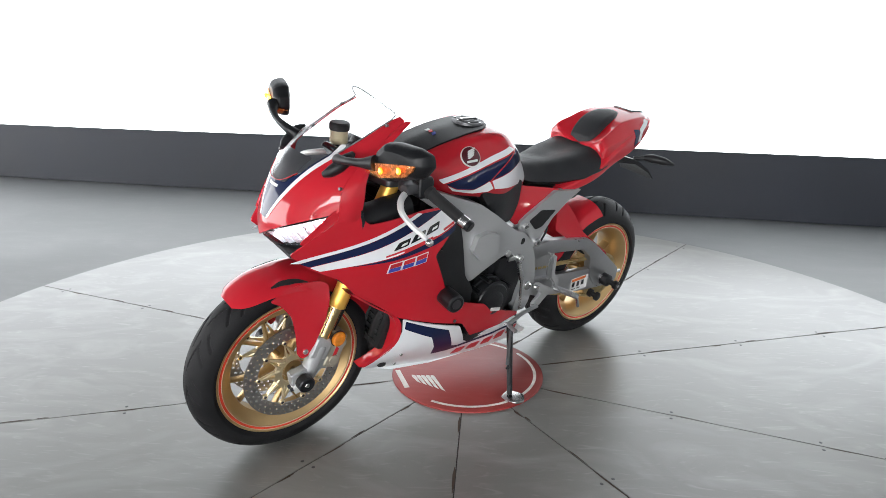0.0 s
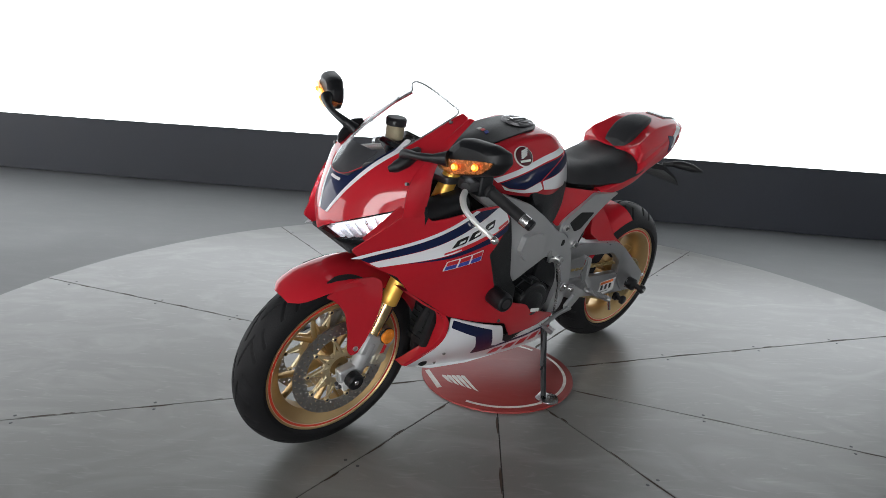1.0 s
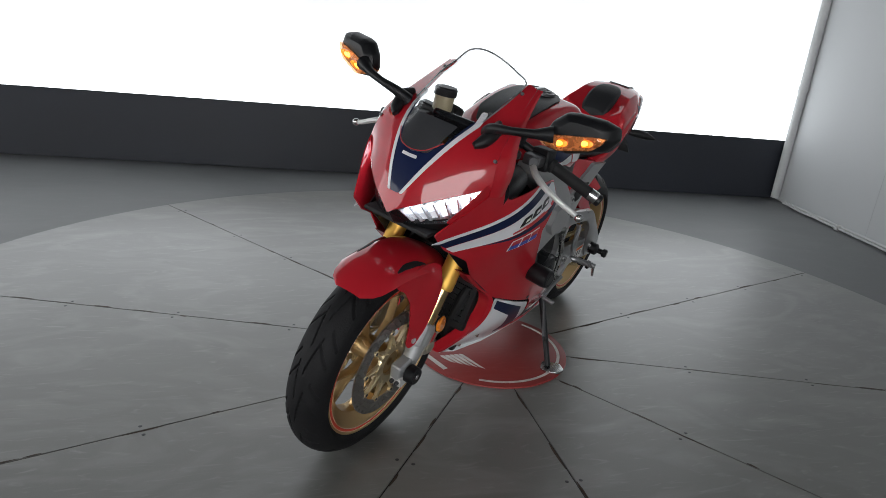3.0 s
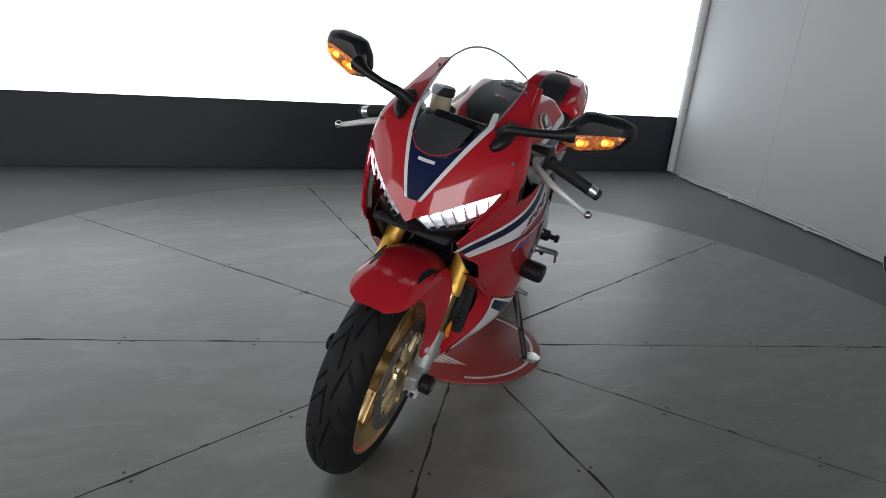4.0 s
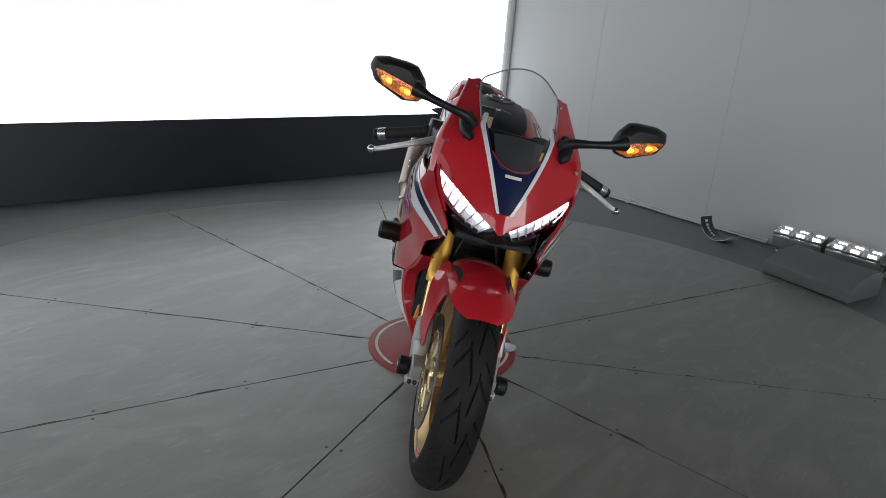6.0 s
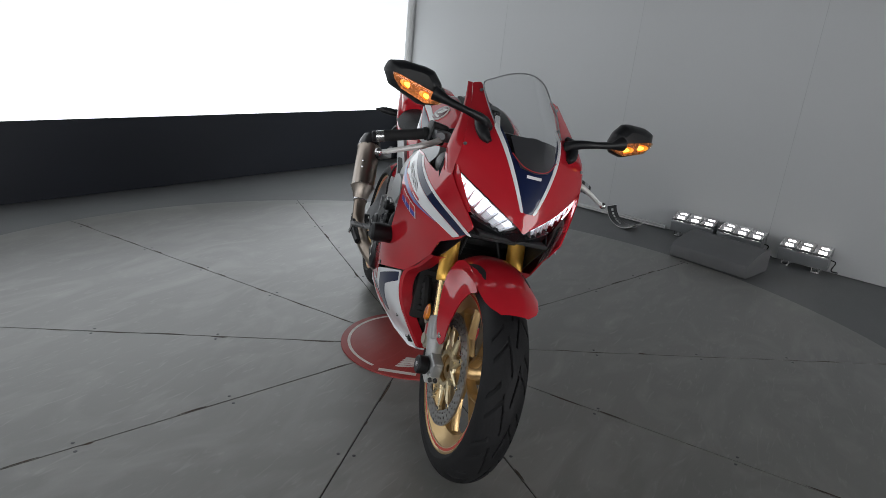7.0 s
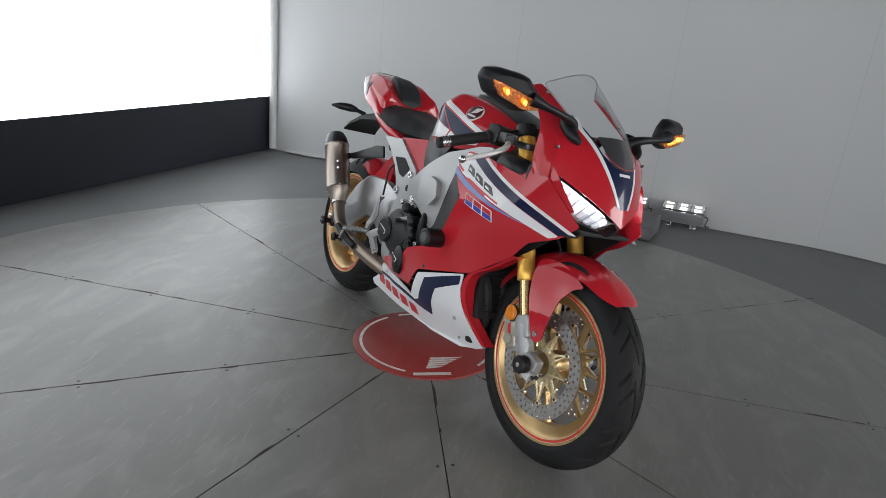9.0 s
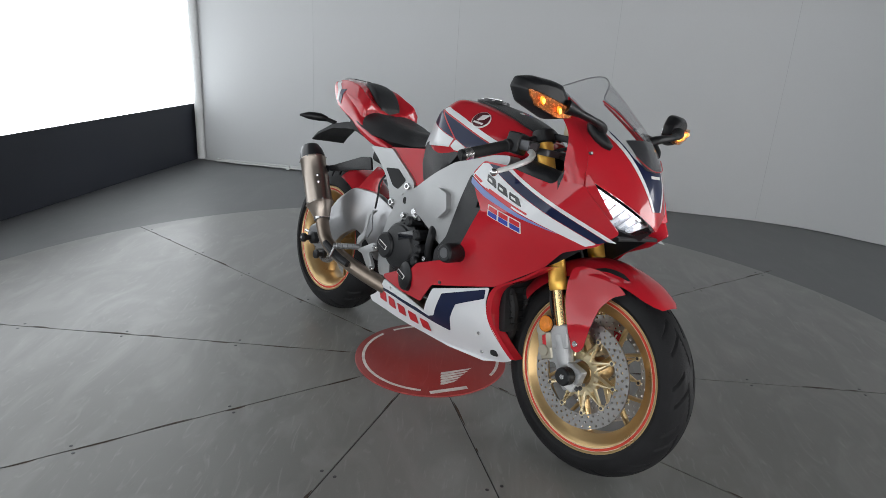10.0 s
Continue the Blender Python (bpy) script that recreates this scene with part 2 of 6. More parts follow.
# ---- mesh tools ----
def finish(bm, angle=35):
    me = bpy.data.meshes.new("mesh")
    bmesh.ops.remove_doubles(bm, verts=bm.verts[:], dist=1e-6)
    bmesh.ops.recalc_face_normals(bm, faces=bm.faces[:])
    for f in bm.faces:
        f.smooth = True
    bm.to_mesh(me)
    bm.free()
    me.set_sharp_from_angle(angle=radians(angle))
    return me


def part(name, bm, material, parent=None, label="", angle=35):
    """One bmesh as one mesh object under a thing or a part."""
    me = finish(bm, angle)
    me.materials.append(material)
    ob = new(name, me)
    if parent is not None:
        ob.parent = parent
    if label:
        ob["label"] = label
    return ob


def join(*bms):
    """Several bmeshes in one."""
    out = bmesh.new()
    for b in bms:
        me = bpy.data.meshes.new("tmp")
        b.to_mesh(me)
        b.free()
        out.from_mesh(me)
        bpy.data.meshes.remove(me)
    return out


def moved(bm, m):
    bmesh.ops.transform(bm, matrix=m, verts=bm.verts[:])
    return bm


def loft(rings, closed=True, caps=True):
    """A skin over rings of equally many points."""
    bm = bmesh.new()
    vs = [[bm.verts.new(p) for p in r] for r in rings]
    k = len(vs[0])
    for a, b in zip(vs, vs[1:]):
        for i in range(k if closed else k - 1):
            bm.faces.new((a[i], a[(i + 1) % k], b[(i + 1) % k], b[i]))
    if caps and closed:
        bm.faces.new(vs[0][::-1])
        bm.faces.new(vs[-1])
    return bm


def catmull(pts, n):
    """A smooth line through the points."""
    pts = [Vector(p) for p in pts]
    ext = [2 * pts[0] - pts[1]] + pts + [2 * pts[-1] - pts[-2]]
    out = []
    for i in range(1, len(ext) - 2):
        a, b, c, d = ext[i - 1:i + 3]
        for j in range(n):
            t = j / n
            out.append(0.5 * (2 * b + (c - a) * t + (2 * a - 5 * b + 4 * c - d) * t * t + (3 * b - a - 3 * c + d) * t ** 3))
    return out + [pts[-1]]


def tube(path, radius, n=12, smooth=6):
    """A round bar along a line; radius may be a number or one for each end point of the line."""
    line = catmull(path, smooth) if smooth > 1 and len(path) > 2 else [Vector(p) for p in path]
    rad = [radius] * len(line) if not isinstance(radius, (list, tuple)) else [float(q) for q in np.interp(np.linspace(0, 1, len(line)), np.linspace(0, 1, len(radius)), radius)]
    rings, up = [], None
    for i, p in enumerate(line):
        d = (line[min(i + 1, len(line) - 1)] - line[max(i - 1, 0)]).normalized()
        if up is None:
            up = d.orthogonal().normalized()
        up = (up - d * up.dot(d)).normalized()
        side = d.cross(up)
        rings.append([p + rad[i] * (math.cos(a) * up + math.sin(a) * side) for a in [2 * math.pi * j / n for j in range(n)]])
    return loft(rings)


def lathe(profile, n=48, closed=False):
    """Turns (radius, y) pairs round the y axis."""
    rings = []
    for j in range(n):
        a = 2 * math.pi * j / n
        rings.append([(r * math.cos(a), y, r * math.sin(a)) for r, y in profile])
    bm = bmesh.new()
    vs = [[bm.verts.new(p) for p in r] for r in rings]
    k = len(profile)
    for i in range(n):
        a, b = vs[i], vs[(i + 1) % n]
        for j in range(k if closed else k - 1):
            bm.faces.new((a[j], a[(j + 1) % k], b[(j + 1) % k], b[j]))
    bmesh.ops.remove_doubles(bm, verts=bm.verts[:], dist=1e-6)
    bmesh.ops.dissolve_degenerate(bm, edges=bm.edges[:], dist=1e-7)
    return bm


def along(a, b):
    """The pose that lays the y axis from a to b."""
    a, b = Vector(a), Vector(b)
    return Matrix.Translation(a) @ (b - a).to_track_quat("Y", "Z").to_matrix().to_4x4()


def bar(a, b, profile, n=24):
    """A turned piece from a to b: (share of the way in metres, radius) pairs."""
    return moved(lathe([(0, profile[0][0])] + [(r, y) for y, r in profile] + [(0, profile[-1][0])], n), along(a, b))


def rod(a, b, r, n=16, ch=0.0):
    d = (Vector(b) - Vector(a)).length
    c = ch or min(r, d) * 0.12
    return bar(a, b, [(0, r - c), (c, r), (d - c, r), (d, r - c)], n)


def box(size, centre=(0, 0, 0), bevel=0.004, seg=2, rot=(0, 0, 0)):
    bm = bmesh.new()
    bmesh.ops.create_cube(bm, size=1, matrix=Matrix.Diagonal((*size, 1)))
    if bevel:
        bmesh.ops.bevel(bm, geom=bm.edges[:], offset=min(bevel, min(size) * 0.45), segments=seg, profile=0.6, affect="EDGES")
    return moved(bm, pose(*centre, *rot))


def fillet(pts, r, n=4):
    """A closed outline with its corners rounded."""
    out, k = [], len(pts)
    for i in range(k):
        p, a, b = Vector(pts[i]), Vector(pts[i - 1]), Vector(pts[(i + 1) % k])
        ra = min(r, (a - p).length * 0.45)
        rb = min(r, (b - p).length * 0.45)
        s, e = p + (a - p).normalized() * ra, p + (b - p).normalized() * rb
        for j in range(n + 1):
            t = j / n
            out.append(tuple((1 - t) ** 2 * s + 2 * t * (1 - t) * p + t * t * e))
    return out


def prism(outline, lo, hi, axis="y", bevel=0.003, r=0.006):
    """A plate of some outline between two heights along an axis."""
    bm = bmesh.new()
    pts = fillet(outline, r, 3) if r else outline
    put = {"y": lambda a, b, c: (a, c, b), "x": lambda a, b, c: (c, a, b), "z": lambda a, b, c: (a, b, c)}[axis]
    f = bm.faces.new([bm.verts.new(put(a, b, lo)) for a, b in pts])
    g = bmesh.ops.extrude_face_region(bm, geom=[f])
    top = [v for v in g["geom"] if isinstance(v, bmesh.types.BMVert)]
    shift = {"y": (0, hi - lo, 0), "x": (hi - lo, 0, 0), "z": (0, 0, hi - lo)}[axis]
    bmesh.ops.translate(bm, vec=shift, verts=top)
    bmesh.ops.recalc_face_normals(bm, faces=bm.faces[:])
    if bevel:
        es = [e for e in bm.edges if len(e.link_faces) == 2 and any(len(q.verts) > 4 for q in e.link_faces)]
        bmesh.ops.bevel(bm, geom=es, offset=bevel, segments=2, profile=0.6, affect="EDGES", clamp_overlap=True)
    return bm


def surf(ctrl):
    """A smooth height field through control points (a, b, height): a thin plate."""
    c = np.array(ctrl, float)
    k = len(c)

    def phi(d):
        return np.where(d > 0, d * d * np.log(d + 1e-12), 0)

    dd = np.hypot(c[:, None, 0] - c[None, :, 0], c[:, None, 1] - c[None, :, 1])
    m = np.zeros((k + 3, k + 3))
    m[:k, :k] = phi(dd) + np.eye(k) * 2e-4
    m[:k, k], m[:k, k + 1:] = 1, c[:, :2]
    m[k, :k], m[k + 1:, :k] = 1, c[:, :2].T
    w = np.linalg.solve(m, np.concatenate([c[:, 2], [0, 0, 0]]))

    def height(a, b):
        return float(phi(np.hypot(c[:, 0] - a, c[:, 1] - b)) @ w[:k] + w[k] + w[k + 1] * a + w[k + 2] * b)

    return height


def sheet(outline, height, axis="y", sign=1, off=0.0, thick=0.004, cell=0.03, r=0.008, seg=3):
    """A curved panel: an outline laid on a height field, cut into small faces, with thickness inwards."""
    pts = fillet(outline, r, seg) if r else outline
    edge = []
    for i, p in enumerate(pts):
        p, q = Vector(p), Vector(pts[(i + 1) % len(pts)])
        k = max(1, int((q - p).length / cell))
        edge += [p.lerp(q, j / k) for j in range(k) if (q - p).length > 1e-6]
    e = np.array([tuple(v) for v in edge])
    grid = []
    for a in np.arange(e[:, 0].min(), e[:, 0].max(), cell):
        for b in np.arange(e[:, 1].min(), e[:, 1].max(), cell):
            if np.min(np.hypot(e[:, 0] - a, e[:, 1] - b)) > cell * 0.4:
                grid.append(Vector((a, b)))
    n = len(edge)
    flat, _, tris, _, _, _ = delaunay_2d_cdt(edge + grid, [(i, (i + 1) % n) for i in range(n)], [list(range(n))], 1, 1e-7)
    bm = bmesh.new()
    vs = [bm.verts.new((v.x, v.y, 0)) for v in flat]
    for t in tris:
        f = bm.faces.new([vs[i] for i in t])
        if f.calc_area() > 0 and (flat[t[1]] - flat[t[0]]).cross(flat[t[2]] - flat[t[0]]) < 0:
            f.normal_flip()
    for v in [v for v in bm.verts if not v.link_faces]:
        bm.verts.remove(v)
    inner = {}
    outs = {}
    for v in list(bm.verts):
        a, b = v.co.x, v.co.y
        outs[v] = (a, b, height(a, b) + off)

    def place(a, b, h):
        return (a, sign * h, b) if axis == "y" else (h, a, b) if axis == "x" else (a, b, h)
    # normals of the height field for an even thickness
    for v, (a, b, h) in outs.items():
        ha = (height(a + 0.004, b) - height(a - 0.004, b)) / 0.008
        hb = (height(a, b + 0.004) - height(a, b - 0.004)) / 0.008
        s = thick / math.sqrt(1 + min(ha * ha + hb * hb, 9))
        inner[v] = (a + ha * s, b + hb * s, h - s)
    faces = [[w for w in f.verts] for f in bm.faces]
    rim = [[w for w in e.verts] for e in bm.edges if len(e.link_faces) == 1]
    out = bmesh.new()
    top = {v: out.verts.new(place(*outs[v])) for v in outs}
    low = {v: out.verts.new(place(*inner[v])) for v in outs}
    for f in faces:
        out.faces.new([top[v] for v in f])
        out.faces.new([low[v] for v in f[::-1]])
    for a, b in rim:
        try:
            out.faces.new((top[a], top[b], low[b], low[a]))
        except ValueError:
            pass
    bm.free()
    return out


def both(fn):
    """Builds something for the left (1) and the right side (-1)."""
    for s in (1, -1):
        fn(s)


def thing(name, label, category, group="", m=None):
    ob = new(name)
    ob.empty_display_size = 0.1
    if m is not None:
        ob.matrix_basis = m
    return tagged(ob, label, category, group)


# ---- the room ----
CX, CY = -0.108, 2.834
EDGE_X, EDGE_Y, TABLE_R = -0.160, 2.860, 2.33


def wall_strip(line, z0, z1, thick, material, name, label):
    """An upright wall along a line in plan, with thickness away from the room."""
    line = [Vector((*p, 0)) for p in line]
    rings = []
    for i, p in enumerate(line):
        d = (line[min(i + 1, len(line) - 1)] - line[max(i - 1, 0)]).normalized()
        o = Vector((-d.y, d.x, 0)) * thick
        rings.append([(p.x, p.y, z0), (p.x, p.y, z1), (p.x + o.x, p.y + o.y, z1), (p.x + o.x, p.y + o.y, z0)])
    ob = part(name, loft(rings), material, None, angle=50)
    return tagged(ob, label, "wall", kind="structure")


SCREEN_PLAN = [(3.35, 5.17), (2.3, 5.335), (1.15, 5.51), (0.0, 5.69), (-1.0, 5.84), (-2.1, 6.0), (-3.45, 6.18), (-4.65, 6.38), (-7.0, 6.75), (-11.0, 7.3)]
SIDE_PLAN = [(0.2, -8.0), (0.3, -5.0), (0.6, -2.8), (1.15, -1.2), (1.70, -0.42), (2.00, -0.08), (2.22, 0.19), (2.38, 0.54), (2.45, 0.86), (2.54, 1.28), (2.66, 1.80), (2.79, 2.38), (2.89, 2.96), (3.02, 3.5), (3.165, 4.29), (3.24, 4.74), (3.35, 5.17)]
SCREEN_LINE = [tuple(p)[:2] for p in catmull([(*p, 0) for p in SCREEN_PLAN], 4)]
SIDE_LINE = [tuple(p)[:2] for p in catmull([(*p, 0) for p in SIDE_PLAN], 4)]


def side_x(y):
    """Where the curved wall stands at some y."""
    return float(np.interp(y, [p[1] for p in SIDE_LINE], [p[0] for p in SIDE_LINE]))


bm = bmesh.new()
bmesh.ops.create_grid(bm, x_segments=8, y_segments=8, size=13, matrix=Matrix.Translation((-3, 0, -0.004)))
floor = tagged(part("floor", bm, OUTER), "dark grey painted studio floor, scuffed", "floor", kind="structure")
wall_strip(SCREEN_LINE, 0.0, 0.493, -0.12, BELT, "wall_base_panel", "matt black panel along the foot of the screen")
wall_strip(SCREEN_LINE, 0.495, 3.7, -0.10, SCREENM, "wall_screen", "white glowing light screen")
wall_strip(SIDE_LINE, 0.0, 3.7, -0.12, WALLM, "wall_side", "curved pale grey painted wall")
wall_strip([(-11.0, 7.3), (-11.0, -8.0)], 0.0, 3.7, -0.12, WALLM, "wall_left", "plain pale wall")
wall_strip([(-11.0, -8.0), (0.2, -8.0)], 0.0, 3.7, -0.12, WALLM, "wall_back", "plain pale wall")
# tall unseen panels added on the two plain walls, glowing to fill in light
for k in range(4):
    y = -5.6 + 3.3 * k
    wall_strip([(-10.9, y + 3.29), (-10.9, y)], 0.5, 3.6, -0.04, LEFTFILL, "window_%d" % (k + 1), "tall unseen glowing panel added on the plain wall to fill in light")
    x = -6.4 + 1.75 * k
    wall_strip([(x, -7.9), (x + 1.745, -7.9)], 0.5, 3.6, -0.04, BACKFILL, "window_%d" % (k + 5), "tall unseen glowing panel added on the plain wall to fill in light")
ceiling = tagged(part("ceiling", box((16, 16.5, 0.1), (-4.0, -0.2, 3.76), 0), CEILM), "plain pale ceiling", "ceiling", kind="structure")

# thin edge strip on top of the black panel
part("trim", tube([(x, y - 0.004, 0.493) for x, y in SCREEN_LINE], 0.004, 6, 1), BLACK, None)
tagged(bpy.data.objects["trim"], "thin dark strip on top of the black panel", "trim", kind="structure")

# turntable: ten steel plates round a red centre
SEAM = [17 + 36 * i for i in range(10)]
base = bmesh.new()
bmesh.ops.create_circle(base, cap_ends=True, segments=96, radius=TABLE_R + 0.006, matrix=Matrix.Translation((EDGE_X, EDGE_Y, -0.0025)))
turntable = tagged(part("turntable", base, GAP), "round turntable of grey painted steel plates, scuffed pale", "turntable", kind="structure")


def to_edge(a):
    """How far the turntable's edge lies from the middle of the joints, in some direction."""
    u, v = CX - EDGE_X, CY - EDGE_Y
    q = u * math.cos(a) + v * math.sin(a)
    return -q + math.sqrt(q * q - u * u - v * v + TABLE_R ** 2)


def sector(a0, a1, r0, gap=0.0023, n=14):
    """A wedge-shaped floor plate."""
    pts = []
    for j in range(n + 1):
        d0, d1 = gap / TABLE_R, -gap / TABLE_R
        a = radians(a0) + d0 + (radians(a1 - a0) - d0 + d1) * j / n
        r1 = to_edge(a)
        pts.append((CX + r1 * math.cos(a), CY + r1 * math.sin(a)))
    for j in range(n + 1):
        d = gap / r0
        a = radians(a1) - d - (radians(a1 - a0) - 2 * d) * j / n
        pts.append((CX + r0 * math.cos(a), CY + r0 * math.sin(a)))
    return prism(pts, -0.004, 0.0, "z", 0.0006, 0)


for i, a in enumerate(SEAM):
    part("floor_plate", sector(a, a + 36, 0.06), PLATE, turntable, angle=3)

bolt_mesh = finish(join(bar((0, 0, 0), (0, 0, 1), [(-0.003, 0.0056), (0.0004, 0.0056), (0.0008, 0.0046)], 12), box((0.006, 0.0012, 0.0006), (0, 0, 0.0009), 0)))
bolt_mesh.materials.append(DARKSTEEL)
rng = random.Random(4)
for a in SEAM:
    for r in (0.775, 1.24, 1.665, 2.22):
        for s in (-1, 1):
            ob = new("bolt", bolt_mesh)
            ob.parent = turntable
            t = radians(a)
            ob.matrix_basis = pose(CX + r * math.cos(t) - s * 0.022 * math.sin(t) + rng.uniform(-.004, .004), CY + r * math.sin(t) + s * 0.022 * math.cos(t), 0.0, 0, 0, rng.uniform(0, 180))

# rust and chipped paint along the joints
rust = bmesh.new()
for i, a in enumerate(SEAM):
    t = radians(a)
    r = 0.32
    while r < 2.3:
        ln = rng.uniform(0.02, 0.16)
        if rng.random() < 0.8:
            w = rng.uniform(0.0015, 0.0055)
            o = rng.choice((-1, 1)) * (0.002 + w / 2)
            q = []
            for rr, ww in ((r, 0.2), (r + ln * .3, 1), (r + ln * .7, .7), (r + ln, .15)):
                q.append((rr, ww * w))
            up = [(rr, o + ww) for rr, ww in q] + [(rr, o - ww) for rr, ww in q[::-1]]
            rust.faces.new([rust.verts.new((CX + rr * math.cos(t) - y * math.sin(t), CY + rr * math.sin(t) + y * math.cos(t), 0.0006)) for rr, y in up])
        r += ln + rng.uniform(0.0, 0.2)
ob = part("rust_mark", rust, STAIN, turntable)
ob["kind"] = "stuff"

# red centre disc with its worn ring and emblem
centre = thing("floor_disc", "red painted steel disc with a worn white ring", "floor disc", m=pose(CX + 0.008, CY + 0.002, 0.0) @ Matrix.Diagonal((0.95, 0.95, 1, 1)))
part("disc_plate", bar((0, 0, 0.0), (0, 0, 1), [(0, 0.312), (0.005, 0.311), (0.007, 0.308)], 96), DISCRED, centre)


def arc_band(r0, r1, a0, a1, z, n=48):
    pts = [(r1 * math.cos(radians(a0 + (a1 - a0) * j / n)), r1 * math.sin(radians(a0 + (a1 - a0) * j / n))) for j in range(n + 1)]
    pts += [(r0 * math.cos(radians(a1 + (a0 - a1) * j / n)), r0 * math.sin(radians(a1 + (a0 - a1) * j / n))) for j in range(n + 1)]
    return prism(pts, z, z + 0.0006, "z", 0, 0)


for a0, a1 in ((-118, 40), (52, 176)):
    part("ring_line", arc_band(0.272, 0.284, a0, a1, 0.0068), RINGWHITE, centre)


def wing(size):
    """A plain fan of five feathers, one unit of the badge's shape."""
    parts = []
    for k in range(5):
        y0, root, tip = -0.34 + 0.14 * k, -0.42 + 0.05 * k, 0.02 + 0.17 * k
        pts = [(root, y0), (root + 0.10, y0 - 0.03), (tip, y0 + 0.04), (tip + 0.16, y0 + 0.13), (tip - 0.02, y0 + 0.115), (root + 0.06, y0 + 0.095)]
        parts.append(prism([(x * size, y * size) for x, y in pts], 0, 0.0006, "z", 0, 0.012 * size))
    return join(*parts)


# the badge lies towards the front of the disc, its foot outwards
part("emblem", moved(wing(0.13), pose(-0.165, -0.085, 0.0068, 0, 0, -68)), RINGWHITE, centre)
part("emblem_bar", moved(box((0.15, 0.02, 0.0006), (0, 0, 0.0003), 0), pose(-0.262, -0.085, 0.0068, 0, 0, -68)), RINGWHITE, centre)

# corner pipe, cable run along the side wall
part("corner_pipe", join(tube([(3.305, 5.115, 0.02), (3.305, 5.115, 3.6)], 0.035, 14, 1), bar((3.305, 5.115, 0.9), (3.305, 5.115, 1.9), [(0, .039), (.05, .039)], 14),
     bar((3.305, 5.115, 2.3), (3.305, 5.115, 3.0), [(0, .039), (.05, .039)], 14)), CABLEM)
tagged(bpy.data.objects["corner_pipe"], "white painted pipe standing in the room corner", "pipe")
pts = [p for p in SIDE_LINE if 2.25 < p[1] < 5.06]
rg = random.Random(7)
for k in range(2):
    line = [(x - 0.022 - 0.026 * k + rg.uniform(-0.006, 0.006), y, 0.012 + 0.012 * (1 - k) + rg.uniform(0, 0.006)) for x, y in pts]
    ob = part("cable", tube(line, 0.010 - 0.002 * k, 8, 3), CABLEM)
    tagged(ob, "white cable lying along the foot of the wall", "cable", "cables along the wall")
for x, y in ((side_x(3.52), 3.52), (side_x(4.28), 4.28)):
    ob = part("cable_clip", box((0.06, 0.03, 0.035), (x - 0.035, y, 0.018), 0.006), CABLEM)
    tagged(ob, "small white cable clip on the floor by the wall", "cable clip", "clips on the cables")

# upright joints between wall boards
for py in (0.54, 1.69, 2.86, 4.05):
    yaw = math.degrees(math.atan2(0.1, side_x(py + 0.05) - side_x(py - 0.05)))
    ob = part("trim", moved(box((0.003, 0.002, 3.6), (0, 0, 1.82), 0), pose(side_x(py), py, 0, 0, 0, yaw)), WALLJOINT)
    tagged(ob, "hairline joint between two wall boards", "trim", kind="structure")


# three flood lamps on the floor against the wall
def flood(m):
    th = thing("flood_lamp", "grey metal flood lamp lit on the floor, leaning against the wall", "lamp", "flood lamps by the wall", m)
    w, h = 0.30, 0.082
    part("case", prism([(-0.040, 0.0), (0.03, 0.0), (0.05, h), (0.050, h + 0.016), (0.004, h + 0.014), (0.002, h), (-0.046, h - 0.002), (-0.050, h - 0.008)], -w / 2, w / 2, "y", 0.002, 0.004), LAMPCASE, th)
    for x0, zb in ((-0.023, h), (0.027, h + 0.014)):
        for k in range(3):
            y = (k - 1) * w / 3
            side = [(x0 - 0.022, zb), (x0 + 0.016, zb), (x0 + 0.026, zb + 0.040), (x0 - 0.027, zb + 0.014)]
            cup = join(box((0.003, w / 3 - 0.003, 0.042), (x0 + 0.022, y, zb + 0.020), 0.001, 1, (0, 14, 0)), box((0.003, w / 3 - 0.003, 0.015), (x0 - 0.0245, y, zb + 0.007), 0.001, 1, (0, -18, 0)),
                       prism(side, y - w / 6 + 0.001, y - w / 6 + 0.003, "y", 0, 0), prism(side, y + w / 6 - 0.003, y + w / 6 - 0.001, "y", 0, 0))
            part("reflector", cup, SWINGM, th, "bright mirrored cup")
            part("bulb", box((0.006, 0.046, 0.017), (x0 + 0.0165, y, zb + 0.018), 0.0025, 2, (0, 14, 0)), FLOORLED, th, "glowing white lamp")
    for y in (-0.09, 0.09):
        part("foot", join(tube([(-0.05, y - 0.02, 0.004), (-0.05, y - 0.02, -0.028), (-0.05, y + 0.02, -0.028), (-0.05, y + 0.02, 0.004)], 0.004, 8, 1), box((0.10, 0.05, 0.006), (0, y, -0.026), 0.002)), STEEL, th)
    part("lead", tube([(0.02, -w / 2, 0.06), (0.02, -w / 2 - 0.03, 0.05), (0.0, -w / 2 - 0.02, 0.0), (0.06, -w / 2 - 0.05, -0.02)], 0.004, 6), BLACK, th)
    return th


flood(pose(2.51, 1.455, 0.030, 0, 0, -12))
flood(pose(2.585, 1.85, 0.030, 0, 0, -16))
flood(pose(2.665, 2.175, 0.030, 0, 0, -10))

# grey cover box on the floor in front of the lamps
cover = thing("cover_box", "dark grey low box with a rounded top edge on the floor", "box", m=pose(1.995, 1.986, 0.0, 0, 0, 71.3))
part("shell", moved(prism([(0.0, 0.0), (0.0, 0.078), (0.012, 0.088), (0.12, 0.128), (0.20, 0.144), (0.275, 0.148), (0.315, 0.138), (0.328, 0.115), (0.330, 0.0)], -0.2475, 0.2475, "y", 0.006, 0.02), pose(0, 0, 0, 0, 0, -90)), FOAM, cover)

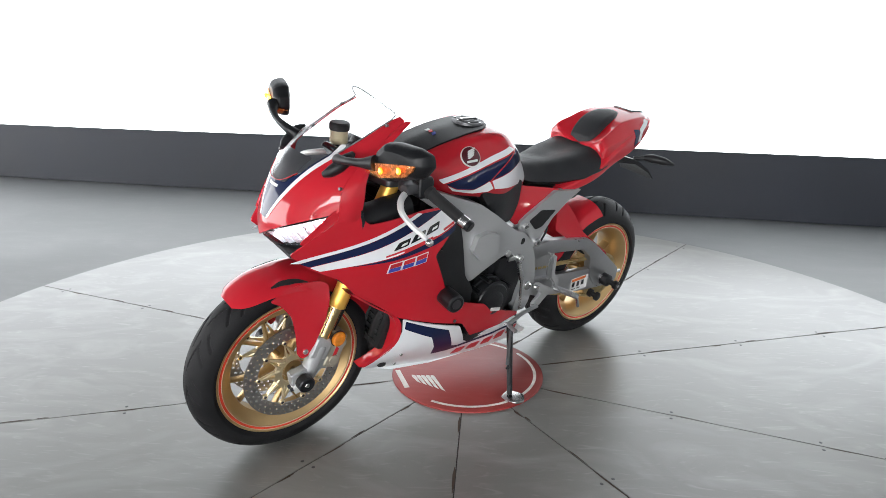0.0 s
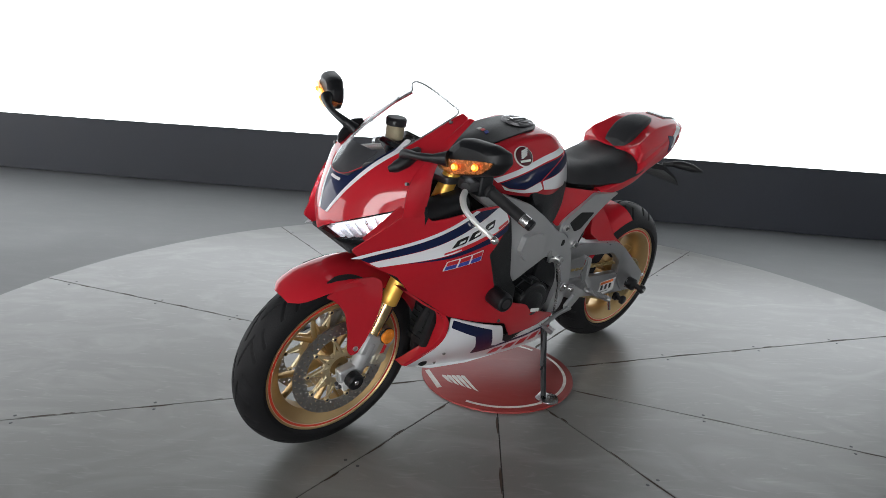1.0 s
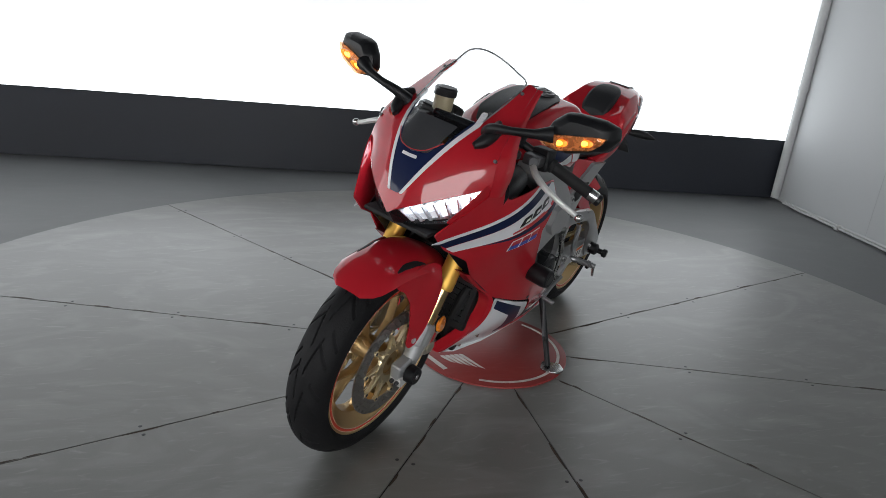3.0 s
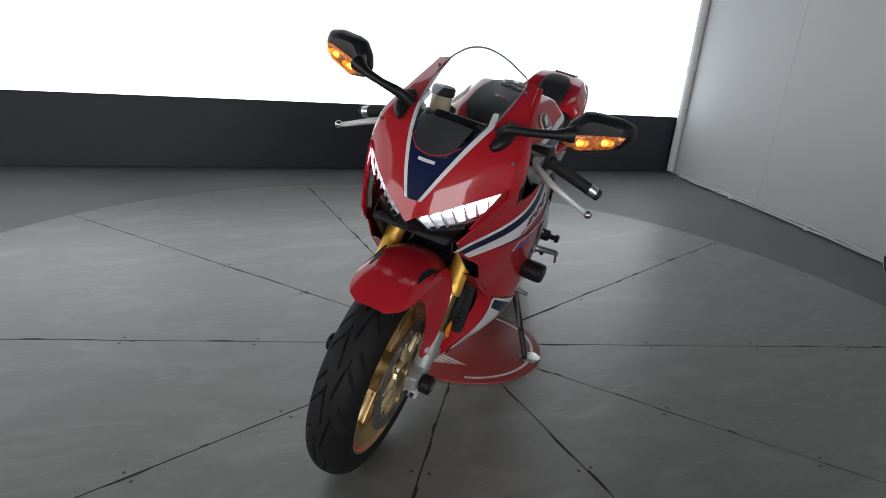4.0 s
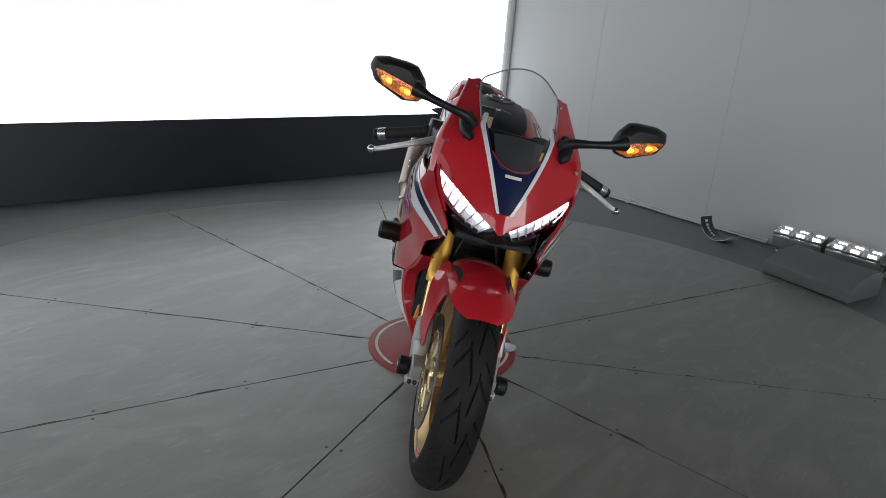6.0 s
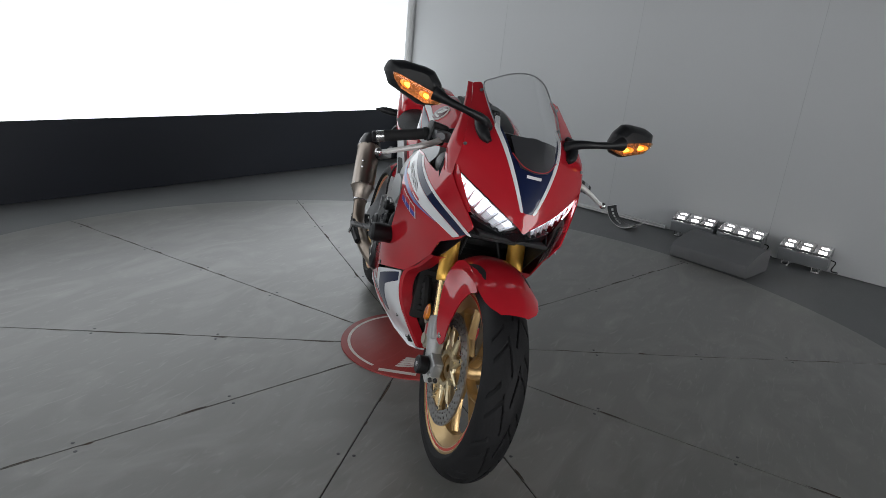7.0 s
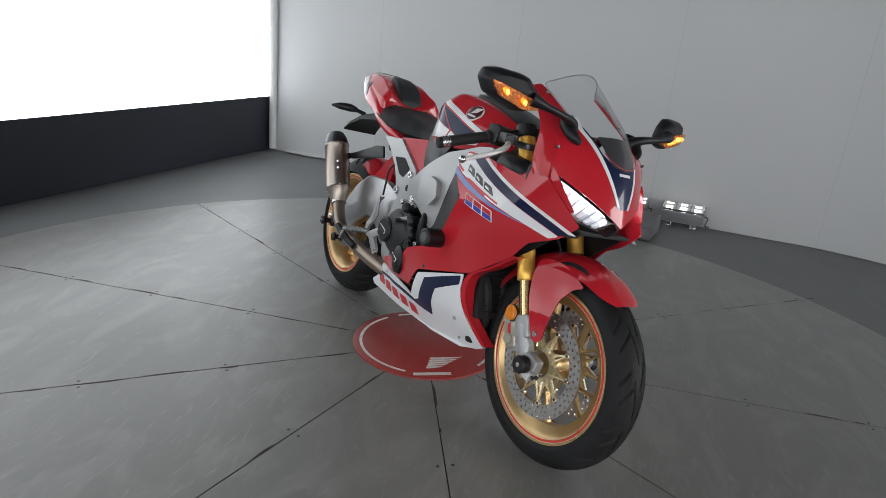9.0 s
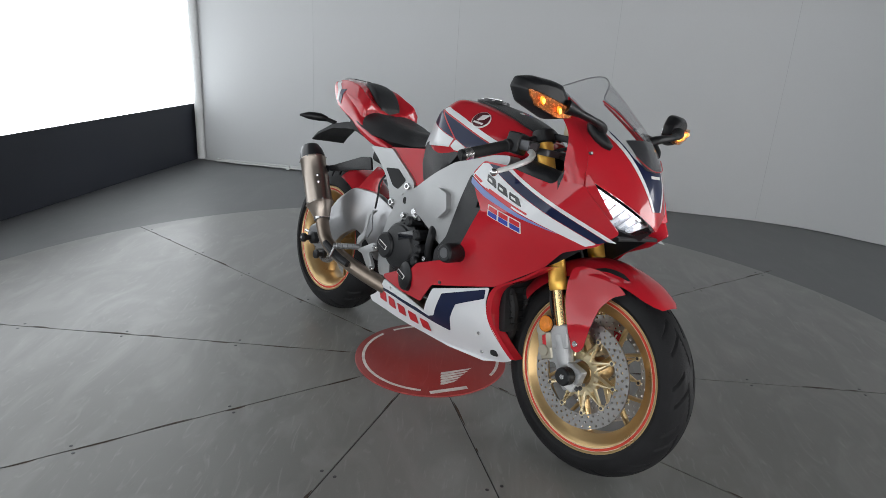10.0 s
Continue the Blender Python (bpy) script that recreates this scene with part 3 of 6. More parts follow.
# curved sign plate on the floor
sign = thing("sign_plate", "curved black and white plate lying by the wall", "sign", m=pose(2.57, 2.635, 0.0, 0, 0, -110))


def curl(off, a0, a1, w, th):
    rings = []
    for j in range(17):
        a = radians(a0 + (a1 - a0) * j / 16)
        rr = 0.15
        q = []
        for y, r in ((-w, rr - off), (w, rr - off), (w, rr - off - th), (-w, rr - off - th)):
            q.append((r * math.sin(a), y, rr + 0.001 - r * math.cos(a)))
        rings.append(q)
    return loft(rings)


part("plate", curl(0.0, -82, 48, 0.06, 0.003), STICKER, sign)
part("dark_face", curl(0.0035, -81, 8, 0.058, 0.001), GLOSSBLACK, sign, "glossy black printed face")
for k in range(5):
    part("print_bar", curl(0.0048, -60 + 9 * k, -54 + 9 * k, 0.010, 0.0006), STICKER, sign)
part("print_mark", curl(0.0048, -72, -65, 0.013, 0.0006), STICKER, sign)


# ---- the motorcycle: x ahead, y to its left, z up; it leans on its side stand ----
BIKE = thing("motorcycle", "red, white and navy sports motorcycle on its side stand", "motorcycle", m=pose(-0.1807, 2.8443, 0.0, -10.2, 0, 222.3))
RAKE = radians(23.3)
FORK = Vector((-math.sin(RAKE), 0, math.cos(RAKE)))
STEER = Matrix.Translation((0.798, 0, 0)) @ Matrix.Rotation(radians(0.6), 4, FORK) @ Matrix.Translation((-0.798, 0, 0))
FRONT, REAR = Vector((0.704, 0, 0.303)), Vector((-0.702, 0, 0.319))


def ease(v, a, b):
    t = min(1.0, max(0.0, (v - a) / (b - a)))
    return t * t * (3 - 2 * t)


def settle(bm):
    """The bodywork sinks a little towards the tail, and the screen leans back."""
    for v in bm.verts:
        x, y, z = v.co
        v.co.x = x - 0.013 * ease(z, 0.95, 1.05) * ease(x, 0.30, 0.55)
        v.co.z = z - (0.007 + 0.015 * ease(-x, -0.05, 0.45)) * ease(z, 0.62, 0.86)
    return bm


def bp(name, bm, material, parent=None, label="", steer=False, angle=35, sink=True):
    """A part of the motorcycle, built in its own axes."""
    if steer:
        moved(bm, STEER)
    elif sink:
        settle(bm)
    return part(name, bm, material, parent or BIKE, label, angle)


# ---- wheels ----
def tyre(radius, half, crown, pitch, inner, n=720):
    """A tyre with slanting grooves sunk into its tread."""
    prof = []
    side = [(inner - 0.004, half * 0.62), (inner + 0.006, half * 0.74), (inner + 0.02, half * 0.86)]
    rc = radius - crown
    k = 90
    tread = []
    for j in range(k + 1):
        u = -1 + 2 * j / k
        y = half * math.sin(u * math.pi / 2 * 0.98)
        r = rc + crown * math.sqrt(max(0, 1 - (y / half) ** 2)) ** 0.9
        tread.append((r, y))
    low = [(r, -y) for r, y in side]
    prof = low + [t for t in tread if t[0] > inner + 0.022] + side[::-1]
    bm = lathe(prof, n)
    for v in bm.verts:
        r = math.hypot(v.co.x, v.co.z)
        q = abs(v.co.y) / half
        if r < rc + crown * 0.12:
            continue
        a = math.atan2(v.co.z, v.co.x)
        s = 1 if v.co.y > 0 else -1
        u = (a / (2 * math.pi) * pitch + (0.5 if s > 0 else 0.0)) % 1.0
        d = 0.0
        for qa, ua, qb, ub in ((0.06, 0.00, 0.26, 0.55), (0.26, 0.55, 0.74, 0.22), (0.46, 0.82, 0.84, 0.55)):
            if qa - 0.015 < q < qb + 0.015:
                c = ua + (ub - ua) * (q - qa) / (qb - qa)
                g = abs((u - c + 0.5) % 1.0 - 0.5)
                slope = abs(ub - ua) / (qb - qa)
                d = max(d, 1.25 - g / (0.022 + 0.020 * slope))
        if d > 0:
            f = 1 - 0.0060 * min(1, d * 2.0) / r
            v.co.x *= f
            v.co.z *= f
    return bm


def rim(half, r):
    prof = [(r - 0.006, half - 0.001), (r + 0.007, half + 0.0005), (r + 0.0095, half + 0.0035), (r + 0.0135, half + 0.0035), (r + 0.015, half), (r + 0.011, half - 0.007), (r - 0.004, half - 0.010), (r - 0.012, half - 0.018), (r - 0.030, half * 0.45),
            (r - 0.034, 0)]
    prof = prof + [(a, -b) for a, b in prof[-2::-1]]
    back = [(r - 0.008, -half + 0.002), (r - 0.018, -half + 0.014), (r - 0.040, -half * 0.42), (r - 0.042, 0), (r - 0.040, half * 0.42), (r - 0.018, half - 0.014), (r - 0.008, half - 0.002)]
    return lathe(prof + back, 96, closed=True)


def spoke(a, r_hub, r_rim, w, d, split):
    """A forked spoke: one stem that parts into two before the rim."""
    out = []

    def beam(p, q, w0, w1, d0, d1):
        p, q = Vector(p), Vector(q)
        dr = (q - p).normalized()
        sd = Vector((-dr.z, 0, dr.x))
        rings = []
        for t in (0, 0.5, 1):
            c, ww, dd = p.lerp(q, t), w0 + (w1 - w0) * t, d0 + (d1 - d0) * t
            rings.append([c + sd * (ww * x) + Vector((0, dd * y, 0)) for x, y in ((-1, -.5), (-.6, -1), (.6, -1), (1, -.5), (1, .5), (.6, 1), (-.6, 1), (-1, .5))])
        return loft(rings)

    def at(r, b):
        return (r * math.cos(b), 0, r * math.sin(b))

    rs = r_hub + (r_rim - r_hub) * 0.42
    out.append(beam(at(r_hub, a), at(rs, a), w, w * 0.85, d, d * 0.85))
    for s in (-1, 1):
        out.append(beam(at(rs - 0.008, a + s * 0.015), at(r_rim, a + s * split), w * 0.62, w * 0.62, d * 0.8, d * 0.62))
    return join(*out)


def drilled(r0, r1, rows, cols, hole, th):
    """A brake disc ring with rows of drilled holes."""
    bm = bmesh.new()

    def P(r, a, y):
        return bm.verts.new((r * math.cos(a), y, r * math.sin(a)))

    for i in range(rows):
        for j in range(cols):
            ra, rb = r0 + (r1 - r0) * i / rows, r0 + (r1 - r0) * (i + 1) / rows
            off = 0.5 * (i % 2)
            a0, a1 = 2 * math.pi * (j + off) / cols, 2 * math.pi * (j + 1 + off) / cols
            rm, am = (ra + rb) / 2, (a0 + a1) / 2
            edge = [(ra, a0), (ra, am), (ra, a1), (rm, a1), (rb, a1), (rb, am), (rb, a0), (rm, a0)]
            hol = []
            for (r, a) in edge:
                dx, dy = (r - rm), (a - am) * rm
                ln = math.hypot(dx, dy)
                hol.append((rm + hole * dx / ln, am + hole * dy / ln / rm))
            t = [P(r, a, th / 2) for r, a in edge]
            ti = [P(r, a, th / 2) for r, a in hol]
            b = [P(r, a, -th / 2) for r, a in edge]
            bi = [P(r, a, -th / 2) for r, a in hol]
            for k in range(8):
                q = (k + 1) % 8
                bm.faces.new((t[k], t[q], ti[q], ti[k]))
                bm.faces.new((b[q], b[k], bi[k], bi[q]))
                bm.faces.new((ti[k], ti[q], bi[q], bi[k]))
                if (i == 0 and k in (0, 1)) or (i == rows - 1 and k in (4, 5)):
                    bm.faces.new((t[q], t[k], b[k], b[q]))
    return bm


def at_axle(bm, axle, spin=0.0, y=0.0):
    return moved(bm, Matrix.Translation(axle + Vector((0, y, 0))) @ Matrix.Rotation(radians(spin), 4, "Y"))


def wheel(name, axle, radius, half, crown, rim_half, steer, spin, pitch, rr):
    w = bp(name, at_axle(rim(rim_half, rr), axle), GOLD, None, "gold cast wheel with red edge lines", steer)
    bp("tyre", at_axle(tyre(radius, half, crown, pitch, rr - 0.0025), axle), RUBBER, w, "black road tyre with slanting grooves", steer, angle=60)
    for k in range(5):
        bp("spoke", at_axle(spoke(radians(72 * k), 0.030, rr - 0.026, 0.0078, rim_half * 0.34, 0.27), axle, spin), GOLD, w, "", steer)
    bp("hub", at_axle(lathe([(0.012, -0.062), (0.030, -0.062), (0.036, -0.04), (0.040, 0), (0.036, 0.04), (0.030, 0.062), (0.012, 0.062)], 32, True), axle), GOLD, w, "", steer)
    for s in (-1, 1):
        for r, hw, m in ((rr + 0.0012, 0.0034, RIMRED), (rr + 0.0058, 0.0007, RIMPALE), (rr - 0.0036, 0.0007, RIMPALE)):
            bp("edge_line", at_axle(lathe([(r - hw, s * (rim_half + 0.0008)), (r + hw, s * (rim_half + 0.0014)), (r + hw, s * (rim_half - 0.004)), (r - hw, s * (rim_half - 0.004))], 96, True), axle), m, w, "", steer)
    return w


fw = wheel("front_wheel", FRONT, 0.305, 0.061, 0.063, 0.047, True, 20, 13, 0.2205)
rw = wheel("rear_wheel", REAR, 0.317, 0.096, 0.098, 0.080, False, 50, 13, 0.2170)


def brake(axle, y, r1, r0, parent, steer, carrier):
    d = bp("brake_disc", at_axle(drilled(r0, r1, 3, 40, 0.0040, 0.005), axle, 3, y), DISCM, parent, "drilled steel brake disc", steer)
    for k in range(10):
        a = 2 * math.pi * k / 10
        p = lambda r, b: (r * math.cos(b), 0, r * math.sin(b))
        bp("carrier_arm", at_axle(tube([p(0.052, a - 0.14), p(r0 - 0.008, a + 0.02), p(0.052, a + 0.30)], [0.0075, 0.0062, 0.0075], 6, 1), axle, 0, y), carrier, d, "", steer)
    bp("carrier", at_axle(lathe([(0.040, -0.005), (0.064, -0.005), (0.066, 0.0), (0.064, 0.005), (0.040, 0.005)], 40, True), axle, 0, y), carrier, d, "gold disc carrier", steer)
    for k in range(10):
        a = 2 * math.pi * k / 10 + 0.02
        c = Vector((axle.x + (r0 - 0.004) * math.cos(a), y, axle.z + (r0 - 0.004) * math.sin(a)))
        bp("button", rod(c - Vector((0, 0.005, 0)), c + Vector((0, 0.0055, 0)), 0.0085, 14), CARRIERM, d, "", steer)
        bp("button_hole", rod(c - Vector((0, 0.006, 0)), c + Vector((0, 0.006, 0)), 0.0048, 12), DARKSTEEL, d, "", steer)
    return d


for s in (1, -1):
    brake(FRONT, s * 0.066, 0.160, 0.118, fw, True, CARRIERM)
brake(REAR, -0.085, 0.110, 0.075, rw, False, DARKSTEEL)

# ---- front fork, calipers, mudguard ----
LEG = FRONT + Vector((-0.022, 0, 0))


def leg(s):
    b = LEG + Vector((0, s * 0.104, 0))
    at = lambda d: b + FORK * d
    fk = bp("fork_leg", bar(at(0.235), at(0.80), [(0, 0.025), (0.004, 0.0275), (0.03, 0.0275), (0.034, 0.0265), (0.15, 0.0265), (0.19, 0.0255), (0.462, 0.0255), (0.466, 0.022)], 32), FORKGOLD, None, "gold upside-down fork leg", True)
    bp("fork_tube", rod(at(0.10), at(0.24), 0.0205, 24), CHROMEGOLD, fk, "polished pale gold tube", True)
    foot = join(bar(at(-0.05), at(0.15), [(0, 0.016), (0.01, 0.021), (0.09, 0.024), (0.13, 0.026), (0.155, 0.026), (0.16, 0.023)], 24),
                box((0.062, 0.034, 0.060), tuple(FRONT + Vector((0.002, s * 0.104, 0.0))), 0.010, 3, (0, 12, 0)), box((0.060, 0.046, 0.070), tuple(b + FORK * 0.10), 0.010, 3, (0, -23, 0)),
                prism([(0.685, 0.345), (0.655, 0.375), (0.600, 0.415), (0.585, 0.400), (0.60, 0.350), (0.62, 0.305), (0.64, 0.315), (0.665, 0.275)], s * 0.096, s * 0.112, "y", 0.004, 0.010))
    bp("fork_foot", foot, FOOTM, fk, "grey cast fork foot", True)
    for k in (0, 1):
        c = FRONT + Vector((0.024, s * (0.100 + 0.016 * k), -0.026))
        bp("pinch_bolt", rod(c, c + Vector((0.012, 0, -0.004)), 0.006, 12), DARKSTEEL, fk, "", True)
    bp("axle_clamp", box((0.044, 0.040, 0.030), tuple(FRONT + Vector((0.006, s * 0.108, -0.024))), 0.006, 2, (0, 14, 0)), BRIGHTALU, fk, "bright axle clamp", True)
    ax = FRONT + Vector((0, s * 0.11, 0))
    sl = bp("axle_slider", bar(ax, ax + Vector((0, s, 0)), [(0, 0.012), (0.012, 0.012), (0.014, 0.022), (0.018, 0.026), (0.042, 0.026), (0.046, 0.022)], 24), BLACK, fk, "black nylon crash bung", True)
    bp("cap_screw", rod(ax + Vector((0, s * 0.040, 0)), ax + Vector((0, s * 0.047, 0)), 0.008, 6), STEEL, sl, "", True)
    # caliper behind the leg
    cal = bp("brake_caliper", moved(join(box((0.046, 0.062, 0.118), (0, 0, 0), 0.010, 3), box((0.058, 0.036, 0.05), (0.004, s * 0.014, 0.0), 0.008, 2), rod((-.005, s * .03, .03), (-.005, s * .037, .03), .017, 20), rod((-.005, s * .03, -.03), (-.005, s * .037, -.03), .017, 20)),
             pose(0.590, s * 0.086, 0.365, 0, -22, 0)), CALIPERM, fk, "pale grey four-piston brake caliper", True)
    bp("caliper_mark", moved(box((0.013, 0.002, 0.074), (0, 0, 0), 0.0008), pose(0.590, s * 0.1178, 0.365, 0, -22, 0)), REDFILM, cal, "", True)
    rf = Vector((0.590, s * 0.124, 0.416))
    r = bp("reflector", bar(rf, rf + Vector((-0.15, s, 0.1)), [(0, 0.0), (0, 0.024), (0.008, 0.024), (0.011, 0.020)], 24), REFLECT, fk, "round amber side reflector", True)
    bp("reflector_cup", bar(rf + Vector((0, -s * 0.006, 0)), rf + Vector((0, s, 0)), [(0, 0.018), (0.004, 0.026), (0.009, 0.026)], 24), BLACK, r, "", True)
    bp("brake_hose", tube([(0.585, s * 0.088, 0.425), (0.555, s * 0.092, 0.50), (0.535, s * 0.07, 0.58), (0.50, s * 0.045, 0.66), (0.47, s * 0.03, 0.72)], 0.0055, 8), BLACK, fk, "", True)


both(leg)


def guard_section(a, n=17):
    """One rib of the front mudguard at an angle round the axle."""
    t = (a - 55) / (148 - 55)
    w = np.interp(t, [0, 0.025, 0.07, 0.15, 0.4, 1], [0.040, 0.064, 0.080, 0.091, 0.098, 0.094])
    r0 = np.interp(t, [0, 0.15, 0.5, 1], [0.312, 0.322, 0.333, 0.330])
    drop = np.interp(t, [0, 0.1, 0.3, 0.6, 1], [0.006, 0.022, 0.040, 0.055, 0.060])
    out = []
    for k in range(n):
        u = -1 + 2 * k / (n - 1)
        r = r0 + 0.004 - drop * abs(u) ** 2.6
        out.append((FRONT.x + r * math.cos(radians(a)), w * u * (1 - 0.06 * u * u), FRONT.z + r * math.sin(radians(a))))
    return out


ribs = [guard_section(55 + (148 - 55) * j / 26) for j in range(27)]
skin = loft(ribs, closed=False, caps=False)
bmesh.ops.solidify(skin, geom=skin.faces[:], thickness=0.004)
fender = bp("front_mudguard", skin, RED, None, "glossy red front mudguard", True, 40)


def blade(s):
    f = surf([(0.75, 0.56, 0.090), (0.72, 0.52, 0.096), (0.72, 0.45, 0.104), (0.70, 0.38, 0.106), (0.62, 0.55, 0.114), (0.636, 0.48, 0.120), (0.67, 0.41, 0.118), (0.70, 0.605, 0.083), (0.63, 0.605, 0.088), (0.785, 0.575, 0.080), (0.68, 0.48, 0.112)])
    bp("side_blade", sheet([(0.760, 0.556), (0.790, 0.572), (0.74, 0.600), (0.69, 0.610), (0.640, 0.608), (0.614, 0.595), (0.618, 0.555), (0.634, 0.490), (0.664, 0.420), (0.680, 0.376), (0.700, 0.366), (0.714, 0.385), (0.720, 0.450), (0.730, 0.515)], f, "y", s, 0.0, 0.004, 0.02, 0.010), RED, fender, "", True)
    slit = []
    for k in range(9):
        t = k / 8
        a = radians(96 - 20 * t)
        u0, u1 = 0.84 - 0.10 * t, 0.84 - 0.10 * t - 0.16 * math.sin(math.pi * (0.10 + 0.88 * (1 - t)))
        row = []
        for u, up in ((u0, 0.0008), (u1, 0.0008), (u1, -0.003), (u0, -0.003)):
            rib = guard_section(96 - 20 * t, 101)
            q = rib[int(round((s * u + 1) * 50))]
            row.append((q[0] + up * math.cos(a), q[1] + s * up * 0.8, q[2] + up * math.sin(a)))
        slit.append(row)
    bp("vent", loft(slit), DARK, fender, "dark slit vent", True)
    c = Vector((0.690, s * 0.107, 0.392))
    bp("screw", rod(c, c + Vector((0, s * 0.006, 0)), 0.0085, 14), STEEL, fender, "", True)


both(blade)

# triple clamps, handlebars, levers
bp("fork_clamp", prism([(0.40, -0.14), (0.46, -0.13), (0.49, 0.0), (0.46, 0.13), (0.40, 0.14), (0.37, 0.05), (0.36, 0.0), (0.37, -0.05)], 0.885, 0.905, "z", 0.004, 0.015), DARKSTEEL, None, "", True)
bp("fork_clamp", prism([(0.48, -0.14), (0.55, -0.13), (0.56, 0.0), (0.55, 0.13), (0.48, 0.14), (0.45, 0.0)], 0.655, 0.69, "z", 0.004, 0.015), DARKSTEEL, None, "", True)


def handlebar(s):
    p = LEG + FORK * 0.69 + Vector((0, s * 0.104, 0))
    e = Vector((0.351, s * 0.355, 0.849))
    d = (e - p).normalized()
    hb = bp("handlebar", join(tube([p, e - d * 0.03], 0.011, 14, 1), bar(p - FORK * 0.02, p + FORK * 0.02, [(0, 0.030), (0.004, 0.034), (0.036, 0.034), (0.04, 0.030)], 24)), BLACK, None, "black clip-on handlebar", True)
    bp("grip", bar(e - d * 0.150, e, [(0, 0.018), (0.004, 0.0195), (0.012, 0.0195), (0.014, 0.0165), (0.126, 0.0165), (0.130, 0.0175)], 20), GRIP, hb, "black rubber grip", True)
    bp("bar_weight", bar(e - d * 0.022, e + d, [(0, 0.016), (0.002, 0.0175), (0.022, 0.0175), (0.026, 0.0165)], 20), STEEL, hb, "steel bar end", True)
    bp("bar_cap", bar(e + d * 0.004, e + d, [(0, 0.0165), (0.010, 0.0165), (0.013, 0.014)], 20), BLACK, hb, "", True)
    q = e - d * 0.175
    bp("switch_box", join(box((0.046, 0.055, 0.062), tuple(q), 0.010, 3, (s * 6, 0, s * -8)), box((0.02, 0.02, 0.02), tuple(q + Vector((-0.026, 0, 0.006))), 0.004)), BLACK, hb, "", True)
    m = Vector((0.424, s * 0.185, 0.905))
    mc = bp("lever_bracket", join(rod(m, m + Vector((0.03, s * 0.01, 0)), 0.014), box((0.05, 0.05, 0.03), tuple(m), 0.006)), DARKSTEEL, hb, "", True)
    path = [Vector((0.440, s * 0.190, 0.893)), Vector((0.478, s * 0.220, 0.884)), Vector((0.502, s * 0.260, 0.870)), Vector((0.500, s * 0.305, 0.850)), Vector((0.486, s * 0.342, 0.832)), Vector((0.484, s * 0.366, 0.824))]
    bp("lever", tube(path, [0.009, 0.0095, 0.0085, 0.0075, 0.007, 0.006], 10), BRIGHTALU, hb, "bare metal lever", True)
    k = path[-1]
    ball = bmesh.new()
    bmesh.ops.create_uvsphere(ball, u_segments=14, v_segments=10, radius=0.011, matrix=Matrix.Translation(k))
    bp("lever_ball", ball, STEEL, hb, "", True)


both(handlebar)
res = bp("brake_reservoir", bar((0.497, -0.085, 0.955), (0.494, -0.088, 1.1), [(0, 0.024), (0.004, 0.027), (0.042, 0.027)], 24), CAPFILM, None, "yellowed fluid cup with black lid", True)
bp("lid", bar((0.496, -0.086, 0.996), (0.494, -0.088, 1.1), [(0, 0.031), (0.018, 0.031), (0.023, 0.027)], 24), BLACK, res, "", True)
bp("reservoir_stay", join(box((0.09, 0.012, 0.02), (0.46, -0.09, 0.945), 0.004), rod((0.497, -0.085, 0.93), (0.497, -0.085, 0.957), 0.012)), BLACK, res, "", True)
bp("dash", box((0.02, 0.15, 0.075), (0.535, 0, 0.945), 0.012, 3, (0, 38, 0)), GLOSSBLACK, None, "dark instrument display")
bp("hose_bundle", join(tube([(0.43, 0.08, 0.87), (0.52, 0.05, 0.90), (0.54, -0.03, 0.88), (0.46, -0.09, 0.90)], 0.006, 8), tube([(0.40, -0.12, 0.88), (0.50, -0.07, 0.93), (0.53, 0.02, 0.90), (0.47, 0.06, 0.83)], 0.005, 8)), BLACK, None)

# ---- fairing ----
SIDE = surf([(0.695, 0.69, 0.138), (0.755, 0.735, 0.128), (0.43, 0.715, 0.236), (0.296, 0.762, 0.236), (0.650, 0.848, 0.188), (0.56, 0.85, 0.205), (0.521, 0.711, 0.218),
             (0.39, 0.845, 0.215), (0.27, 0.84, 0.205), (0.30, 0.52, 0.222), (0.40, 0.46, 0.190), (0.48, 0.52, 0.170), (0.59, 0.60, 0.160), (0.10, 0.44, 0.216), (0.175, 0.307, 0.192), (-0.02, 0.30, 0.186),
             (-0.14, 0.33, 0.176), (-0.22, 0.20, 0.140), (0.10, 0.20, 0.128), (0.30, 0.20, 0.090), (0.42, 0.22, 0.082), (0.46, 0.25, 0.100), (0.36, 0.33, 0.175), (0.42, 0.36, 0.160)])
TOP = [(0.262, 0.800), (0.287, 0.842), (0.390, 0.846), (0.560, 0.826), (0.603, 0.868), (0.648, 0.846), (0.700, 0.794), (0.756, 0.734), (0.700, 0.682), (0.615, 0.640),
       (0.565, 0.580), (0.480, 0.520), (0.415, 0.472), (0.172, 0.398), (0.105, 0.316), (0.0, 0.314), (-0.143, 0.322), (-0.138, 0.336), (-0.02, 0.388), (0.03, 0.398), (0.075, 0.444), (0.235, 0.506), (0.256, 0.520), (0.346, 0.700)]
BELLY = [(0.400, 0.464), (0.178, 0.388), (0.116, 0.284), (0.004, 0.308), (-0.136, 0.316), (-0.175, 0.262), (-0.205, 0.236), (-0.245, 0.212), (-0.235, 0.198), (0.0, 0.186), (0.20, 0.182), (0.345, 0.188), (0.425, 0.215), (0.468, 0.240),
         (0.440, 0.285), (0.405, 0.350), (0.392, 0.410)]


